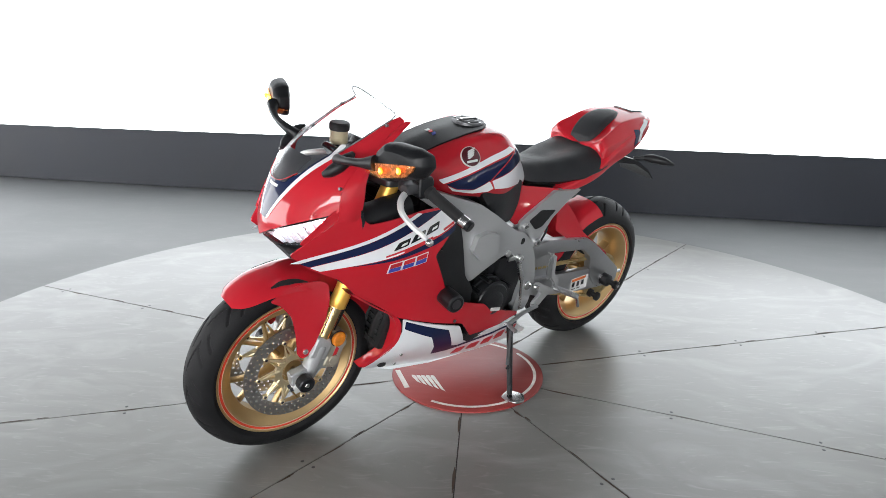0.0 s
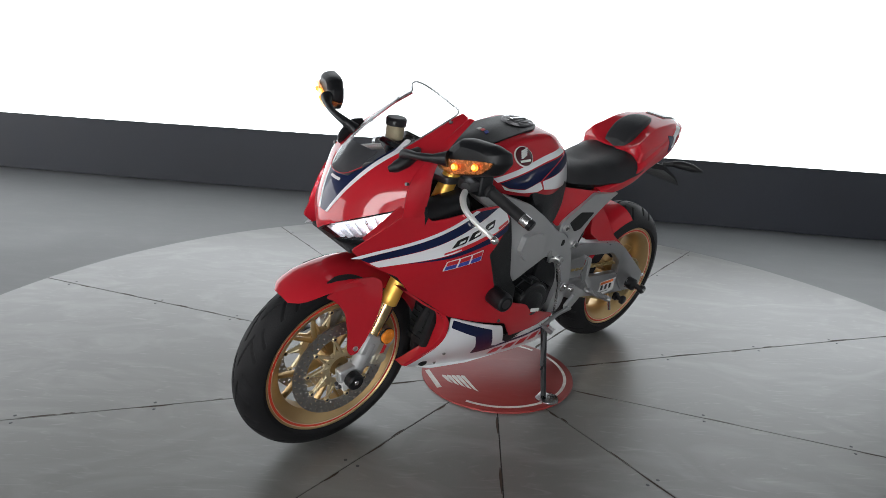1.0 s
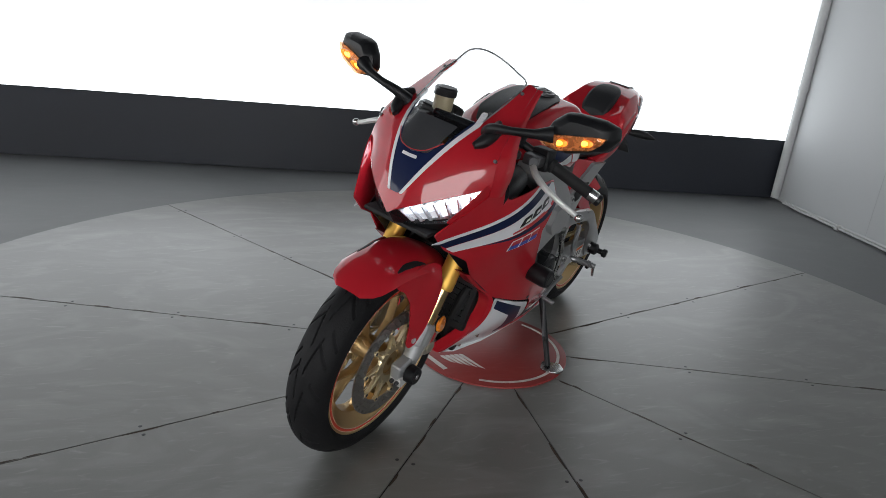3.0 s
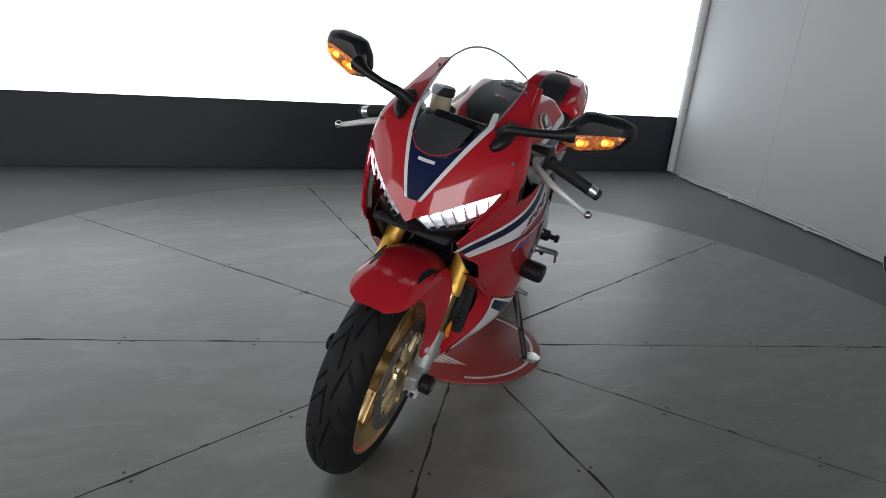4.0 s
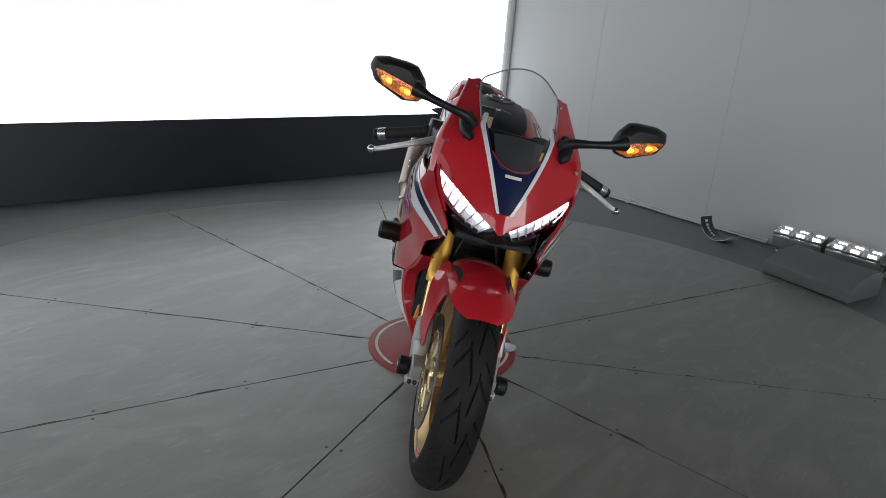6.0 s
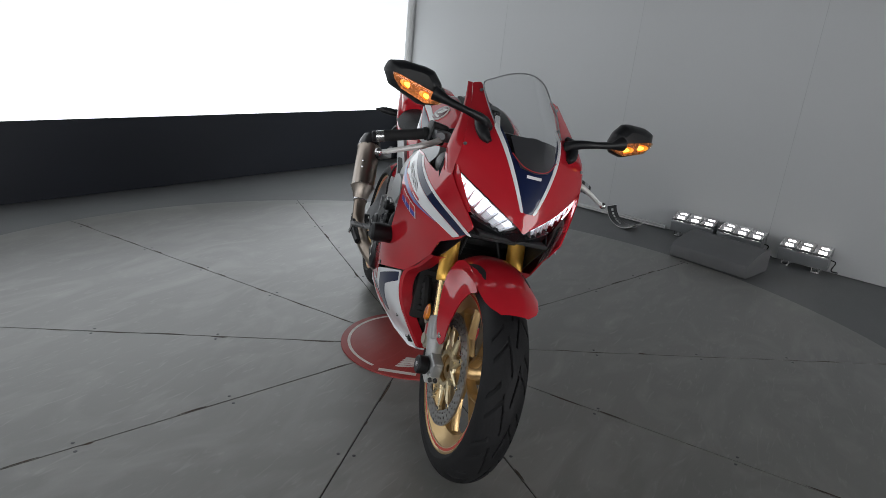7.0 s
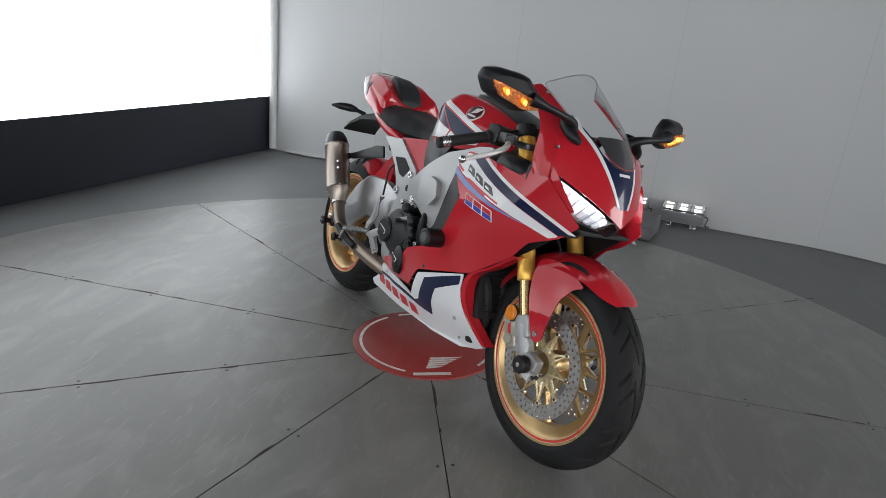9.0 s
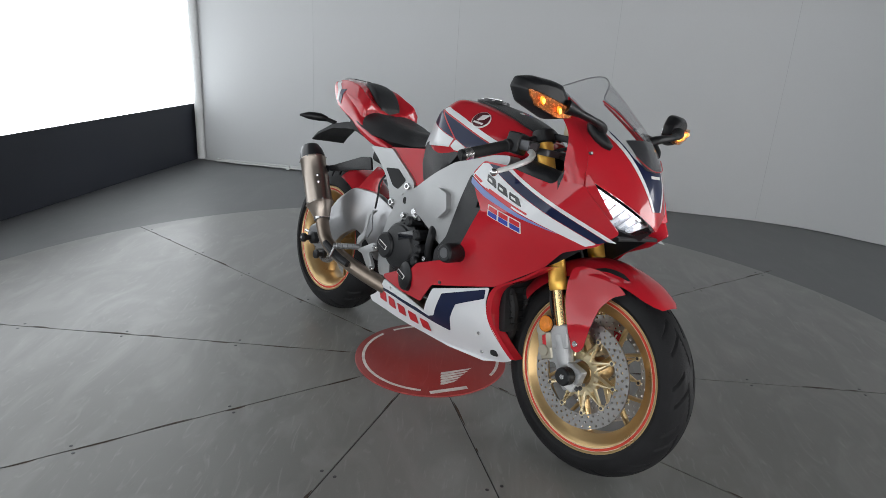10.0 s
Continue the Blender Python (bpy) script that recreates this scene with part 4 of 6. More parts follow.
def fairing(s):
    side = bp("side_fairing", sheet(TOP, SIDE, "y", s, 0, 0.004, 0.026, 0.010), RED, None, "glossy red side fairing with white and navy bands")
    belly = bp("belly_pan", sheet(BELLY, SIDE, "y", s, 0, 0.004, 0.024, 0.008), WHITE, None, "white belly pan with navy band and red print")
    film = lambda o, m, par, off=0.0012, name="stripe", r=0.004: bp(name, sheet(o, SIDE, "y", s, off, 0.001, 0.024, r), m, par)
    # bands on the upper panel, from the rear top down to the nose tip
    film([(0.392, 0.838), (0.408, 0.842), (0.752, 0.706), (0.728, 0.704)], WHITE, side)
    film([(0.315, 0.838), (0.390, 0.838), (0.726, 0.703), (0.700, 0.690), (0.580, 0.734)], NAVY, side)
    film([(0.272, 0.802), (0.286, 0.834), (0.313, 0.838), (0.580, 0.732), (0.699, 0.688), (0.672, 0.674), (0.48, 0.722), (0.32, 0.772), (0.268, 0.790)], WHITE, side)
    film([(0.268, 0.786), (0.34, 0.760), (0.48, 0.718), (0.60, 0.690), (0.48, 0.707), (0.35, 0.738), (0.275, 0.768)], LIGHTBLUE if s < 0 else NAVY, side)
    # model mark: three plain slanted blocks, and a two-colour maker's mark below
    for k in range(3):
        x, z = 0.462 - 0.052 * k, 0.738 + 0.0165 * k
        film([(x + 0.028, z + 0.001), (x - 0.018, z + 0.015), (x - 0.026, z + 0.037), (x + 0.012, z + 0.026)], GLOSSBLACK, side, 0.0024, "mark", 0.004)
        film([(x + 0.006, z + 0.0135), (x - 0.013, z + 0.0195), (x - 0.016, z + 0.0265), (x + 0.001, z + 0.0215)], STICKER, side, 0.0032, "mark", 0.001)
    film([(0.510, 0.720), (0.36, 0.762), (0.36, 0.767), (0.510, 0.726)], REDFILM, side, 0.0024, "mark", 0.001)
    film([(0.455, 0.728), (0.345, 0.760), (0.346, 0.7665), (0.456, 0.735)], REDFILM, side, 0.0026, "mark", 0.001)
    film([(0.318, 0.776), (0.275, 0.790), (0.276, 0.797), (0.322, 0.782)], REDFILM, side, 0.0026, "mark", 0.001)
    for k in range(3):
        x = 0.478 - 0.040 * k
        z = 0.664 + 0.0085 * k
        film([(x + 0.019, z - 0.004), (x - 0.021, z + 0.005), (x - 0.024, z + 0.040), (x + 0.016, z + 0.031)], STICKER, side, 0.0020, "mark", 0.002)
        film([(x + 0.0155, z - 0.001), (x - 0.0175, z + 0.0065), (x - 0.019, z + 0.0205), (x + 0.0145, z + 0.013)], BLUEFILM, side, 0.0030, "mark", 0.001)
        film([(x + 0.0145, z + 0.0145), (x - 0.019, z + 0.022), (x - 0.0205, z + 0.0365), (x + 0.0135, z + 0.029)], REDFILM, side, 0.0030, "mark", 0.001)
    # belly: navy chevron, thin lines, red print as bars
    film([(0.390, 0.455), (0.224, 0.386), (0.200, 0.340), (0.172, 0.288), (0.134, 0.272), (0.172, 0.258), (0.234, 0.255), (0.251, 0.308), (0.285, 0.370), (0.388, 0.424)], NAVY, belly)
    film([(-0.165, 0.278), (-0.06, 0.284), (0.075, 0.280), (0.150, 0.272), (0.170, 0.258), (0.06, 0.266), (-0.06, 0.273), (-0.163, 0.268)], NAVY, belly)
    for k in range(5):
        x = -0.150 + 0.062 * k
        z = 0.248 - 0.0055 * k
        film([(x + 0.025, z + 0.016), (x - 0.018, z + 0.018), (x - 0.016, z - 0.018), (x + 0.027, z - 0.020)], REDFILM, belly, 0.0024, "print_bar", 0.004)
    # red edge round the wheel arch
    edge = catmull([(0.575, 0.585, 0), (0.490, 0.520, 0), (0.418, 0.468, 0), (0.400, 0.400, 0), (0.412, 0.340, 0), (0.445, 0.280, 0), (0.470, 0.245, 0)], 6)
    rings = []
    for i, p in enumerate(edge):
        y = SIDE(p.x, p.y)
        rings.append([(p.x - 0.004, s * (y + 0.002), p.y), (p.x + 0.010, s * (y - 0.006), p.y + 0.002), (p.x + 0.012, s * (y - 0.040), p.y + 0.004), (p.x - 0.006, s * (y - 0.030), p.y)])
    bp("arch_edge", loft(rings), RED, belly, "red edge of the wheel arch")
    for x, z in ((0.365, 0.300), (0.345, 0.222), (-0.085, 0.300), (0.21, 0.42)):
        y = SIDE(x, z)
        bp("screw", rod((x, s * (y - 0.004), z), (x, s * (y + 0.003), z), 0.006, 12), STEEL if z < 0.4 else DARKSTEEL, belly)
    # black duct between fairing and frame
    D = surf([(0.30, 0.76, 0.205), (0.20, 0.78, 0.185), (0.34, 0.66, 0.215), (0.16, 0.62, 0.185), (0.24, 0.47, 0.20), (0.13, 0.45, 0.19)])
    duct = bp("air_duct", sheet([(0.30, 0.812), (0.250, 0.800), (0.222, 0.782), (0.195, 0.700), (0.162, 0.560), (0.118, 0.505), (0.122, 0.440), (0.22, 0.450), (0.30, 0.50), (0.38, 0.70)], D, "y", s, 0, 0.02, 0.03, 0.012), BLACK, None, "black plastic air duct")
    bp("duct_rib", sheet([(0.30, 0.760), (0.236, 0.745), (0.218, 0.700), (0.30, 0.690)], D, "y", s, 0.008, 0.01, 0.03, 0.012), BLACK, duct)
    c = Vector((0.272, s * 0.215, 0.538))
    sl = bp("frame_slider", bar(c, c + Vector((0.1, s, 0.02)), [(0, 0.024), (0.010, 0.030), (0.060, 0.031), (0.074, 0.029), (0.078, 0.024)], 28), BLACK, None, "black nylon frame slider")
    bp("slider_cap", bar(c + Vector((0.0077, s * 0.0765, 0.002)), c + Vector((0.1, s, 0.02)), [(0, 0.016), (0.002, 0.016)], 20), DARKSTEEL, sl)
    # dark inner wall of the wheel arch
    inn = surf([(0.60, 0.62, 0.125), (0.45, 0.50, 0.145), (0.42, 0.30, 0.085), (0.30, 0.40, 0.13), (0.30, 0.60, 0.15), (0.40, 0.24, 0.06)])
    bp("inner_panel", sheet([(0.70, 0.70), (0.58, 0.60), (0.47, 0.52), (0.41, 0.46), (0.39, 0.38), (0.405, 0.29), (0.36, 0.25), (0.30, 0.30), (0.28, 0.60), (0.40, 0.72), (0.55, 0.80)], inn, "y", s, 0, 0.003, 0.04, 0.01), BLACK, None)


both(fairing)
bp("belly_floor", loft([[(x, -w, z), (x, w, z), (x, w * 0.7, z + 0.03), (x, -w * 0.7, z + 0.03)] for x, w, z in ((-0.235, 0.140, 0.196), (0.0, 0.130, 0.185), (0.2, 0.11, 0.181), (0.345, 0.085, 0.188), (0.43, 0.075, 0.218))]), WHITE, None)
part_box = bp("radiator", join(box((0.03, 0.27, 0.30), (0.400, 0, 0.475), 0.01, 2, (0, -14, 0)), box((0.05, 0.30, 0.02), (0.435, 0, 0.62), 0.006), box((0.03, 0.22, 0.12), (0.40, 0, 0.29), 0.01)), DARK, None, "dark radiator core")
# near-black fins and header pipes: the arch's shade is put into their colour
for k in range(14):
    z = 0.36 + k * 0.018
    bp("radiator_fin", box((0.004, 0.24, 0.003), (0.418 - (z - 0.475) * 0.25 + 0.004, 0, z), 0), DARK, part_box)
bp("header_pipe", join(*[tube([(0.36, y, 0.50), (0.43, y, 0.42), (0.42, y * 0.75, 0.30), (0.34, y * 0.5, 0.235), (0.18, y * 0.4, 0.215)], 0.018, 10) for y in (-0.10, -0.035, 0.035, 0.10)]), DARK, None)

# nose: depth over (y, z)
def even(pts):
    """Control points on both sides of the middle."""
    return pts + [(-a, b, c) for a, b, c in pts if a > 0]


nose = surf(even([(0, 0.70, 0.785), (0, 0.757, 0.783), (0, 0.80, 0.773), (0, 0.85, 0.758), (0, 0.90, 0.738), (0, 0.95, 0.706), (0, 1.016, 0.652), (0, 1.07, 0.595), (0, 1.143, 0.505), (0.097, 1.016, 0.586), (0.119, 1.069, 0.485),
                  (0.112, 1.090, 0.436), (0.148, 1.086, 0.418), (0.174, 0.929, 0.640), (0.188, 0.848, 0.652), (0.135, 0.977, 0.613), (0.03, 0.745, 0.776), (0.10, 0.81, 0.737), (0.118, 0.77, 0.736), (0.13, 0.72, 0.735), (0.06, 0.90, 0.722), (0.188, 0.986, 0.560)]))
glaze = surf(even([(0, 0.910, 0.742), (0, 0.95, 0.720), (0, 1.016, 0.672), (0, 1.07, 0.615), (0, 1.146, 0.508), (0.062, 0.942, 0.706), (0.102, 1.0, 0.610), (0.114, 1.06, 0.510), (0.112, 1.090, 0.440), (0.06, 1.122, 0.498), (0.06, 1.02, 0.644)]))


def mirrored(half):
    """A closed outline symmetric about y = 0, from its left half given bottom to top."""
    return half + [(-y, z) for y, z in half[::-1] if abs(y) > 1e-9]


cowl = [(0.0, 0.750), (0.016, 0.764), (0.095, 0.813), (0.178, 0.862), (0.188, 0.870), (0.184, 0.900), (0.178, 0.935), (0.166, 0.980), (0.150, 1.030), (0.137, 1.084), (0.112, 1.092), (0.108, 1.06), (0.098, 1.000), (0.064, 0.940), (0.036, 0.918), (0.0, 0.911)]
hal = cowl[1:-1]
outline = [cowl[0]] + hal + [cowl[-1]] + [(-y, z) for y, z in hal[::-1]]
nose_ob = bp("nose_cowl", sheet(outline, nose, "x", 1, 0, 0.004, 0.020, 0.006), RED, None, "glossy red nose cowl with navy and white centre")
film = lambda o, m, off=0.0012, name="stripe", r=0.004: bp(name, sheet(o, nose, "x", 1, off, 0.001, 0.018, r), m, nose_ob)
navy = [(0.0, 0.806), (0.012, 0.806), (0.086, 0.985), (0.090, 1.010), (0.062, 0.940), (0.036, 0.917), (0.0, 0.910)]
film([navy[0]] + navy[1:-1] + [navy[-1]] + [(-y, z) for y, z in navy[-2:0:-1]], NAVY)
for s in (1, -1):
    film([(s * 0.013, 0.806), (s * 0.021, 0.806), (s * 0.101, 0.990), (s * 0.095, 1.018), (s * 0.083, 1.018), (s * 0.088, 0.990)], WHITE, 0.0016)
    for y, z in ((0.097, 1.016), (0.119, 1.069), (0.174, 0.929), (0.128, 0.990)):
        x = nose(y, z)
        bp("screw", rod((x - 0.004, s * y, z), (x + 0.004, s * (y + 0.0012), z + 0.002), 0.0046, 12), DARKSTEEL, nose_ob)
film([(-0.021, 0.8935), (0.021, 0.8935), (0.021, 0.9005), (-0.021, 0.9005)], STICKER, 0.0045, "print_bar", 0.001)


scr_half = [(0.036, 0.917), (0.066, 0.941), (0.100, 1.000), (0.112, 1.060), (0.108, 1.092), (0.085, 1.112), (0.055, 1.132), (0.025, 1.143)]
scr = [(0.0, 0.910)] + scr_half + [(0.0, 1.146)] + [(-y, z) for y, z in scr_half[::-1]]
ws = bp("windscreen", sheet(scr, glaze, "x", 1, 0, 0.003, 0.016, 0.004), CLEAR, None, "clear windscreen with a smoked foot")
ws.visible_shadow = False
sm_half = [(0.040, 0.914), (0.054, 0.938), (0.067, 0.981), (0.034, 0.987)]
sm = [(0.0, 0.908)] + sm_half + [(0.0, 0.989)] + [(-y, z) for y, z in sm_half[::-1]]
bp("smoked_foot", sheet(sm, glaze, "x", 1, -0.0045, 0.003, 0.016, 0.003), PANEL, ws, "smoked dark part")
pts = [Vector((glaze(y, z) + 0.001, y, z)) for y, z in scr]
bp("screen_edge", tube(pts[3:15] + [pts[15]], 0.0022, 6, 3), LAMPCASE, ws)
bp("pinstripe", tube([Vector((glaze(y, z) + 0.0015, y, z)) for y, z in [(-0.064, 0.943), (-0.036, 0.9195), (0, 0.9125), (0.036, 0.9195), (0.064, 0.943)]], 0.0012, 6, 4), REDFILM, ws)


# headlights
LAMP = surf([(0.0, 0.757, 0.784), (0.008, 0.760, 0.781), (0.095, 0.808, 0.732), (0.178, 0.856, 0.652), (0.036, 0.728, 0.742), (0.105, 0.745, 0.695), (0.170, 0.808, 0.656), (0.10, 0.70, 0.69), (0.0, 0.70, 0.735), (0.208, 0.84, 0.615), (0.195, 0.78, 0.62)])


def headlight(s):
    o = [(0.008, 0.758), (0.095, 0.808), (0.176, 0.857), (0.187, 0.846), (0.170, 0.808), (0.135, 0.770), (0.098, 0.744), (0.036, 0.728), (0.018, 0.738)]
    f = lambda y, z: LAMP(abs(y), z)
    flip = lambda q: [(s * y, z) for y, z in q]
    at = lambda y, z, off: Vector((LAMP(y, z) + off, s * y, z))
    cup = bp("headlight", sheet(flip(o), f, "x", 1, -0.030, 0.004, 0.02, 0.004), LAMPCUP, None, "lit headlight behind a clear lens")
    lens = bp("lens", sheet(flip(o), f, "x", 1, 0.0, 0.002, 0.02, 0.004), LENS, cup, "clear lens")
    lens.visible_shadow = False
    top = lambda t: (0.012 + 0.164 * t, 0.7585 + 0.0965 * t)
    low = lambda t: (0.036 + 0.140 * t, 0.733 + 0.016 * t + 0.080 * t * t)
    # upright ribs between mirrored cells
    for k in range(8):
        t = (k + 0.4) / 7.6
        (y0, z0), (y1, z1) = top(t), low(t)
        bp("rib", loft([[at(y0, z0, -0.006), at(y1, z1, -0.006), at(y1, z1, -0.033), at(y0, z0, -0.033)], [at(y0 + 0.003, z0, -0.006), at(y1 + 0.003, z1, -0.006), at(y1 + 0.003, z1, -0.033), at(y0 + 0.003, z0, -0.033)]]), LAMPCUP, cup)
    # lit cells between the ribs in the outer half
    for k in range(7):
        t0, t1 = (k + 0.48) / 7.6, (k + 1.36) / 7.6
        # inner mirrored cells glow too, in place of the lamp light they catch
        for a, b, m in ((0.06, 0.60, LEDSOFT), (0.64, 0.92, LED)) if k > 2 else ((0.08, 0.50, CELLGLOW), (0.55, 0.90, LEDSOFT)):
            q = []
            for t, w in ((t0, a), (t1, a), (t1, b), (t0, b)):
                (y0, z0), (y1, z1) = top(t), low(t)
                q.append((s * (y1 + (y0 - y1) * w), z1 + (z0 - z1) * w))
            bp("lamp_cell", sheet(q, f, "x", 1, -0.020, 0.004, 0.02, 0.001), m, cup, "bright white headlight cell")
    e = [top(t) for t in np.linspace(0.22, 1, 9)]
    bp("light_bar", loft([[at(y, z - 0.001, -0.003), at(y, z - 0.0050, -0.004), at(y, z - 0.0050, -0.010), at(y, z - 0.001, -0.010)] for y, z in e]), LEDBAR, cup, "white daylight strip")
    e = [(0.177, 0.853), (0.182, 0.844), (0.170, 0.814), (0.152, 0.792)]
    bp("light_bar", loft([[at(y, z, -0.003), at(y - 0.004, z, -0.004), at(y - 0.004, z, -0.010), at(y, z, -0.010)] for y, z in e]), LEDBAR, cup, "white daylight strip")
    # black surround and intake below the lamp
    b = [(0.000, 0.752), (0.020, 0.748), (0.036, 0.736), (0.098, 0.750), (0.135, 0.778), (0.170, 0.815), (0.186, 0.862), (0.205, 0.875), (0.208, 0.84), (0.195, 0.78), (0.160, 0.720), (0.10, 0.69), (0.0, 0.70)]
    chin = bp("chin", sheet(flip(b), f, "x", 1, -0.038, 0.004, 0.022, 0.006), GLOSSBLACK, None, "black intake under the headlights")
    lip = [(0.0, 0.748), (0.012, 0.744), (0.034, 0.726), (0.098, 0.741), (0.120, 0.750), (0.105, 0.722), (0.060, 0.704), (0.0, 0.716)]
    bp("lip", sheet(flip(lip), f, "x", 1, -0.004, 0.02, 0.02, 0.005), BLACK, chin, "satin black lip")
    bp("nose_filler", sheet([(0.600, 0.866), (0.630, 0.880), (0.660, 0.872), (0.690, 0.835), (0.735, 0.770), (0.700, 0.760), (0.640, 0.800), (0.600, 0.820)], SIDE, "y", s, -0.005, 0.003, 0.03, 0.008), RED, nose_ob)
    # side cheek that closes the nose towards the duct
    rows = []
    front = [(0.137, 1.084), (0.150, 1.030), (0.166, 0.980), (0.178, 0.935), (0.184, 0.900), (0.188, 0.870), (0.190, 0.845)]
    back = [(0.416, 0.147, 1.083), (0.492, 0.163, 1.035), (0.550, 0.182, 0.985), (0.574, 0.196, 0.948), (0.582, 0.204, 0.905), (0.586, 0.203, 0.872), (0.590, 0.199, 0.842)]
    fr = catmull([Vector((nose(y, z) - 0.001, y, z)) for y, z in front], 4)
    bk = catmull([Vector(p) for p in back], 4)
    for p, q in zip(fr, bk):
        m = (p + q) / 2 + Vector((0.10, 1, 0)) * (0.10 * (p - q).length)
        rows.append([(v.x, s * v.y, v.z) for v in catmull([p, m, q], 4)])
    skin = loft(rows, closed=False, caps=False)
    bmesh.ops.recalc_face_normals(skin, faces=skin.faces[:])
    bmesh.ops.solidify(skin, geom=skin.faces[:], thickness=0.003)
    bp("nose_cheek", skin, RED, nose_ob, angle=50)


both(headlight)
bp("nose_bracket", join(box((0.16, 0.14, 0.03), (0.60, 0, 0.845), 0.01, 2, (0, -12, 0)), box((0.10, 0.22, 0.10), (0.57, 0, 0.80), 0.02), box((0.16, 0.20, 0.012), (0.66, 0, 0.715), 0.004)), DARK, None)
for s in (1, -1):
    bp("intake_tube", tube([(0.62, s * 0.13, 0.80), (0.52, s * 0.15, 0.82), (0.40, s * 0.13, 0.83)], 0.045, 14, 3), BLACK, None)


# ---- mirrors ----
def mirror(s):
    """An angular head on a thin stalk, with two lit bulbs behind a tinted lens."""
    out = fillet([(0.254, 1.019), (0.263, 1.050), (0.288, 1.078), (0.312, 1.083), (0.372, 1.084), (0.406, 1.075), (0.414, 1.050), (0.393, 1.015), (0.312, 0.985), (0.270, 0.992)], 0.006, 3)
    cy, cz = 0.335, 1.040

    def ring(pts, c, k, y0, z0):
        return [(c - 0.30 * (y0 + (y - y0) * k), s * (y0 + (y - y0) * k), z0 + (z - z0) * k) for y, z in pts]

    head = bp("mirror", loft([ring(out, c, k, cy, cz) for c, k in ((0.646, 0.92), (0.649, 0.985), (0.653, 1.0), (0.664, 1.0), (0.679, 0.93), (0.689, 0.80), (0.696, 0.60))]), BLACK, None, "black angular wing mirror with lit amber indicator", angle=28, sink=False)
    bp("stalk", tube([(0.612, s * 0.124, 0.975), (0.634, s * 0.144, 0.994), (0.640, s * 0.195, 1.006), (0.630, s * 0.245, 1.016), (0.612, s * 0.282, 1.026)], [0.020, 0.013, 0.0095, 0.011, 0.020], 12), BLACK, head, sink=False)
    bp("mirror_foot", tube([(0.660, s * 0.118, 0.945), (0.645, s * 0.129, 0.955), (0.624, s * 0.136, 0.970), (0.602, s * 0.138, 0.987), (0.580, s * 0.130, 0.998)], [0.008, 0.0155, 0.018, 0.017, 0.008], 14, 4), BLACK, head, sink=False)
    ind = fillet([(0.255, 1.014), (0.264, 1.022), (0.292, 1.029), (0.371, 1.047), (0.395, 1.050), (0.388, 1.034), (0.369, 1.014), (0.300, 0.993), (0.268, 0.999)], 0.004, 3)
    iy, iz = 0.325, 1.021
    lamp = bp("indicator", loft([ring(ind, c, k, iy, iz) for c, k in ((0.652, 0.99), (0.6965, 0.99), (0.6975, 0.96))]), LAMPRED, head, "amber indicator, lit", angle=40, sink=False)
    lens = bp("indicator_lens", loft([ring(ind, c, k, iy, iz) for c, k in ((0.652, 1.015), (0.703, 1.015), (0.7065, 0.98), (0.708, 0.90))]), AMBERGLASS, lamp, "tinted clear lens", angle=40, sink=False)
    lens.visible_shadow = False
    for y, z in ((0.300, 1.012), (0.352, 1.027)):
        for m, n, a, b, d in ((AMBERMID, "indicator_glow", 0.050, 0.0190, 0.6982), (AMBERHOT, "indicator_bulb", 0.024, 0.0120, 0.6995)):
            bp(n, moved(lathe([(0, 0.0016), (0.35, 0.0015), (0.5, 0.0008), (0.5, 0), (0, 0)], 18), pose(d - 0.30 * y, s * y, z, 0, 0, s * -17) @ Matrix.Rotation(radians(s * 15), 4, "X") @ Matrix.Rotation(radians(-90), 4, "Z") @ Matrix.Diagonal((a, 1, b, 1))), m, lamp, sink=False)
    bp("mirror_glass", loft([ring(out, c, 0.86, cy, cz) for c in (0.6455, 0.6435)]), MIRRORM, head, sink=False)


both(mirror)

# ---- tank, seat, tail ----
# half sections from the foot over the widest line, the shoulder and the top edge to the middle
TANK = [(0.375, (0.050, 0.862), (0.080, 0.886), (0.078, 0.908), (0.052, 0.928), (0, 0.934)), (0.30, (0.105, 0.852), (0.135, 0.880), (0.128, 0.924), (0.090, 0.962), (0, 0.974)),
        (0.20, (0.148, 0.840), (0.168, 0.868), (0.158, 0.926), (0.102, 0.992), (0, 1.003)), (0.10, (0.155, 0.822), (0.174, 0.860), (0.168, 0.940), (0.112, 1.009), (0, 1.019)),
        (0.03, (0.150, 0.802), (0.173, 0.854), (0.169, 0.964), (0.118, 1.013), (0, 1.021)), (-0.02, (0.135, 0.788), (0.158, 0.852), (0.152, 0.962), (0.102, 0.996), (0, 1.004)),
        (-0.07, (0.110, 0.778), (0.134, 0.842), (0.124, 0.926), (0.086, 0.955), (0, 0.963)), (-0.12, (0.088, 0.775), (0.107, 0.826), (0.098, 0.878), (0.066, 0.898), (0, 0.904)),
        (-0.155, (0.066, 0.780), (0.084, 0.812), (0.078, 0.846), (0.050, 0.862), (0, 0.866))]


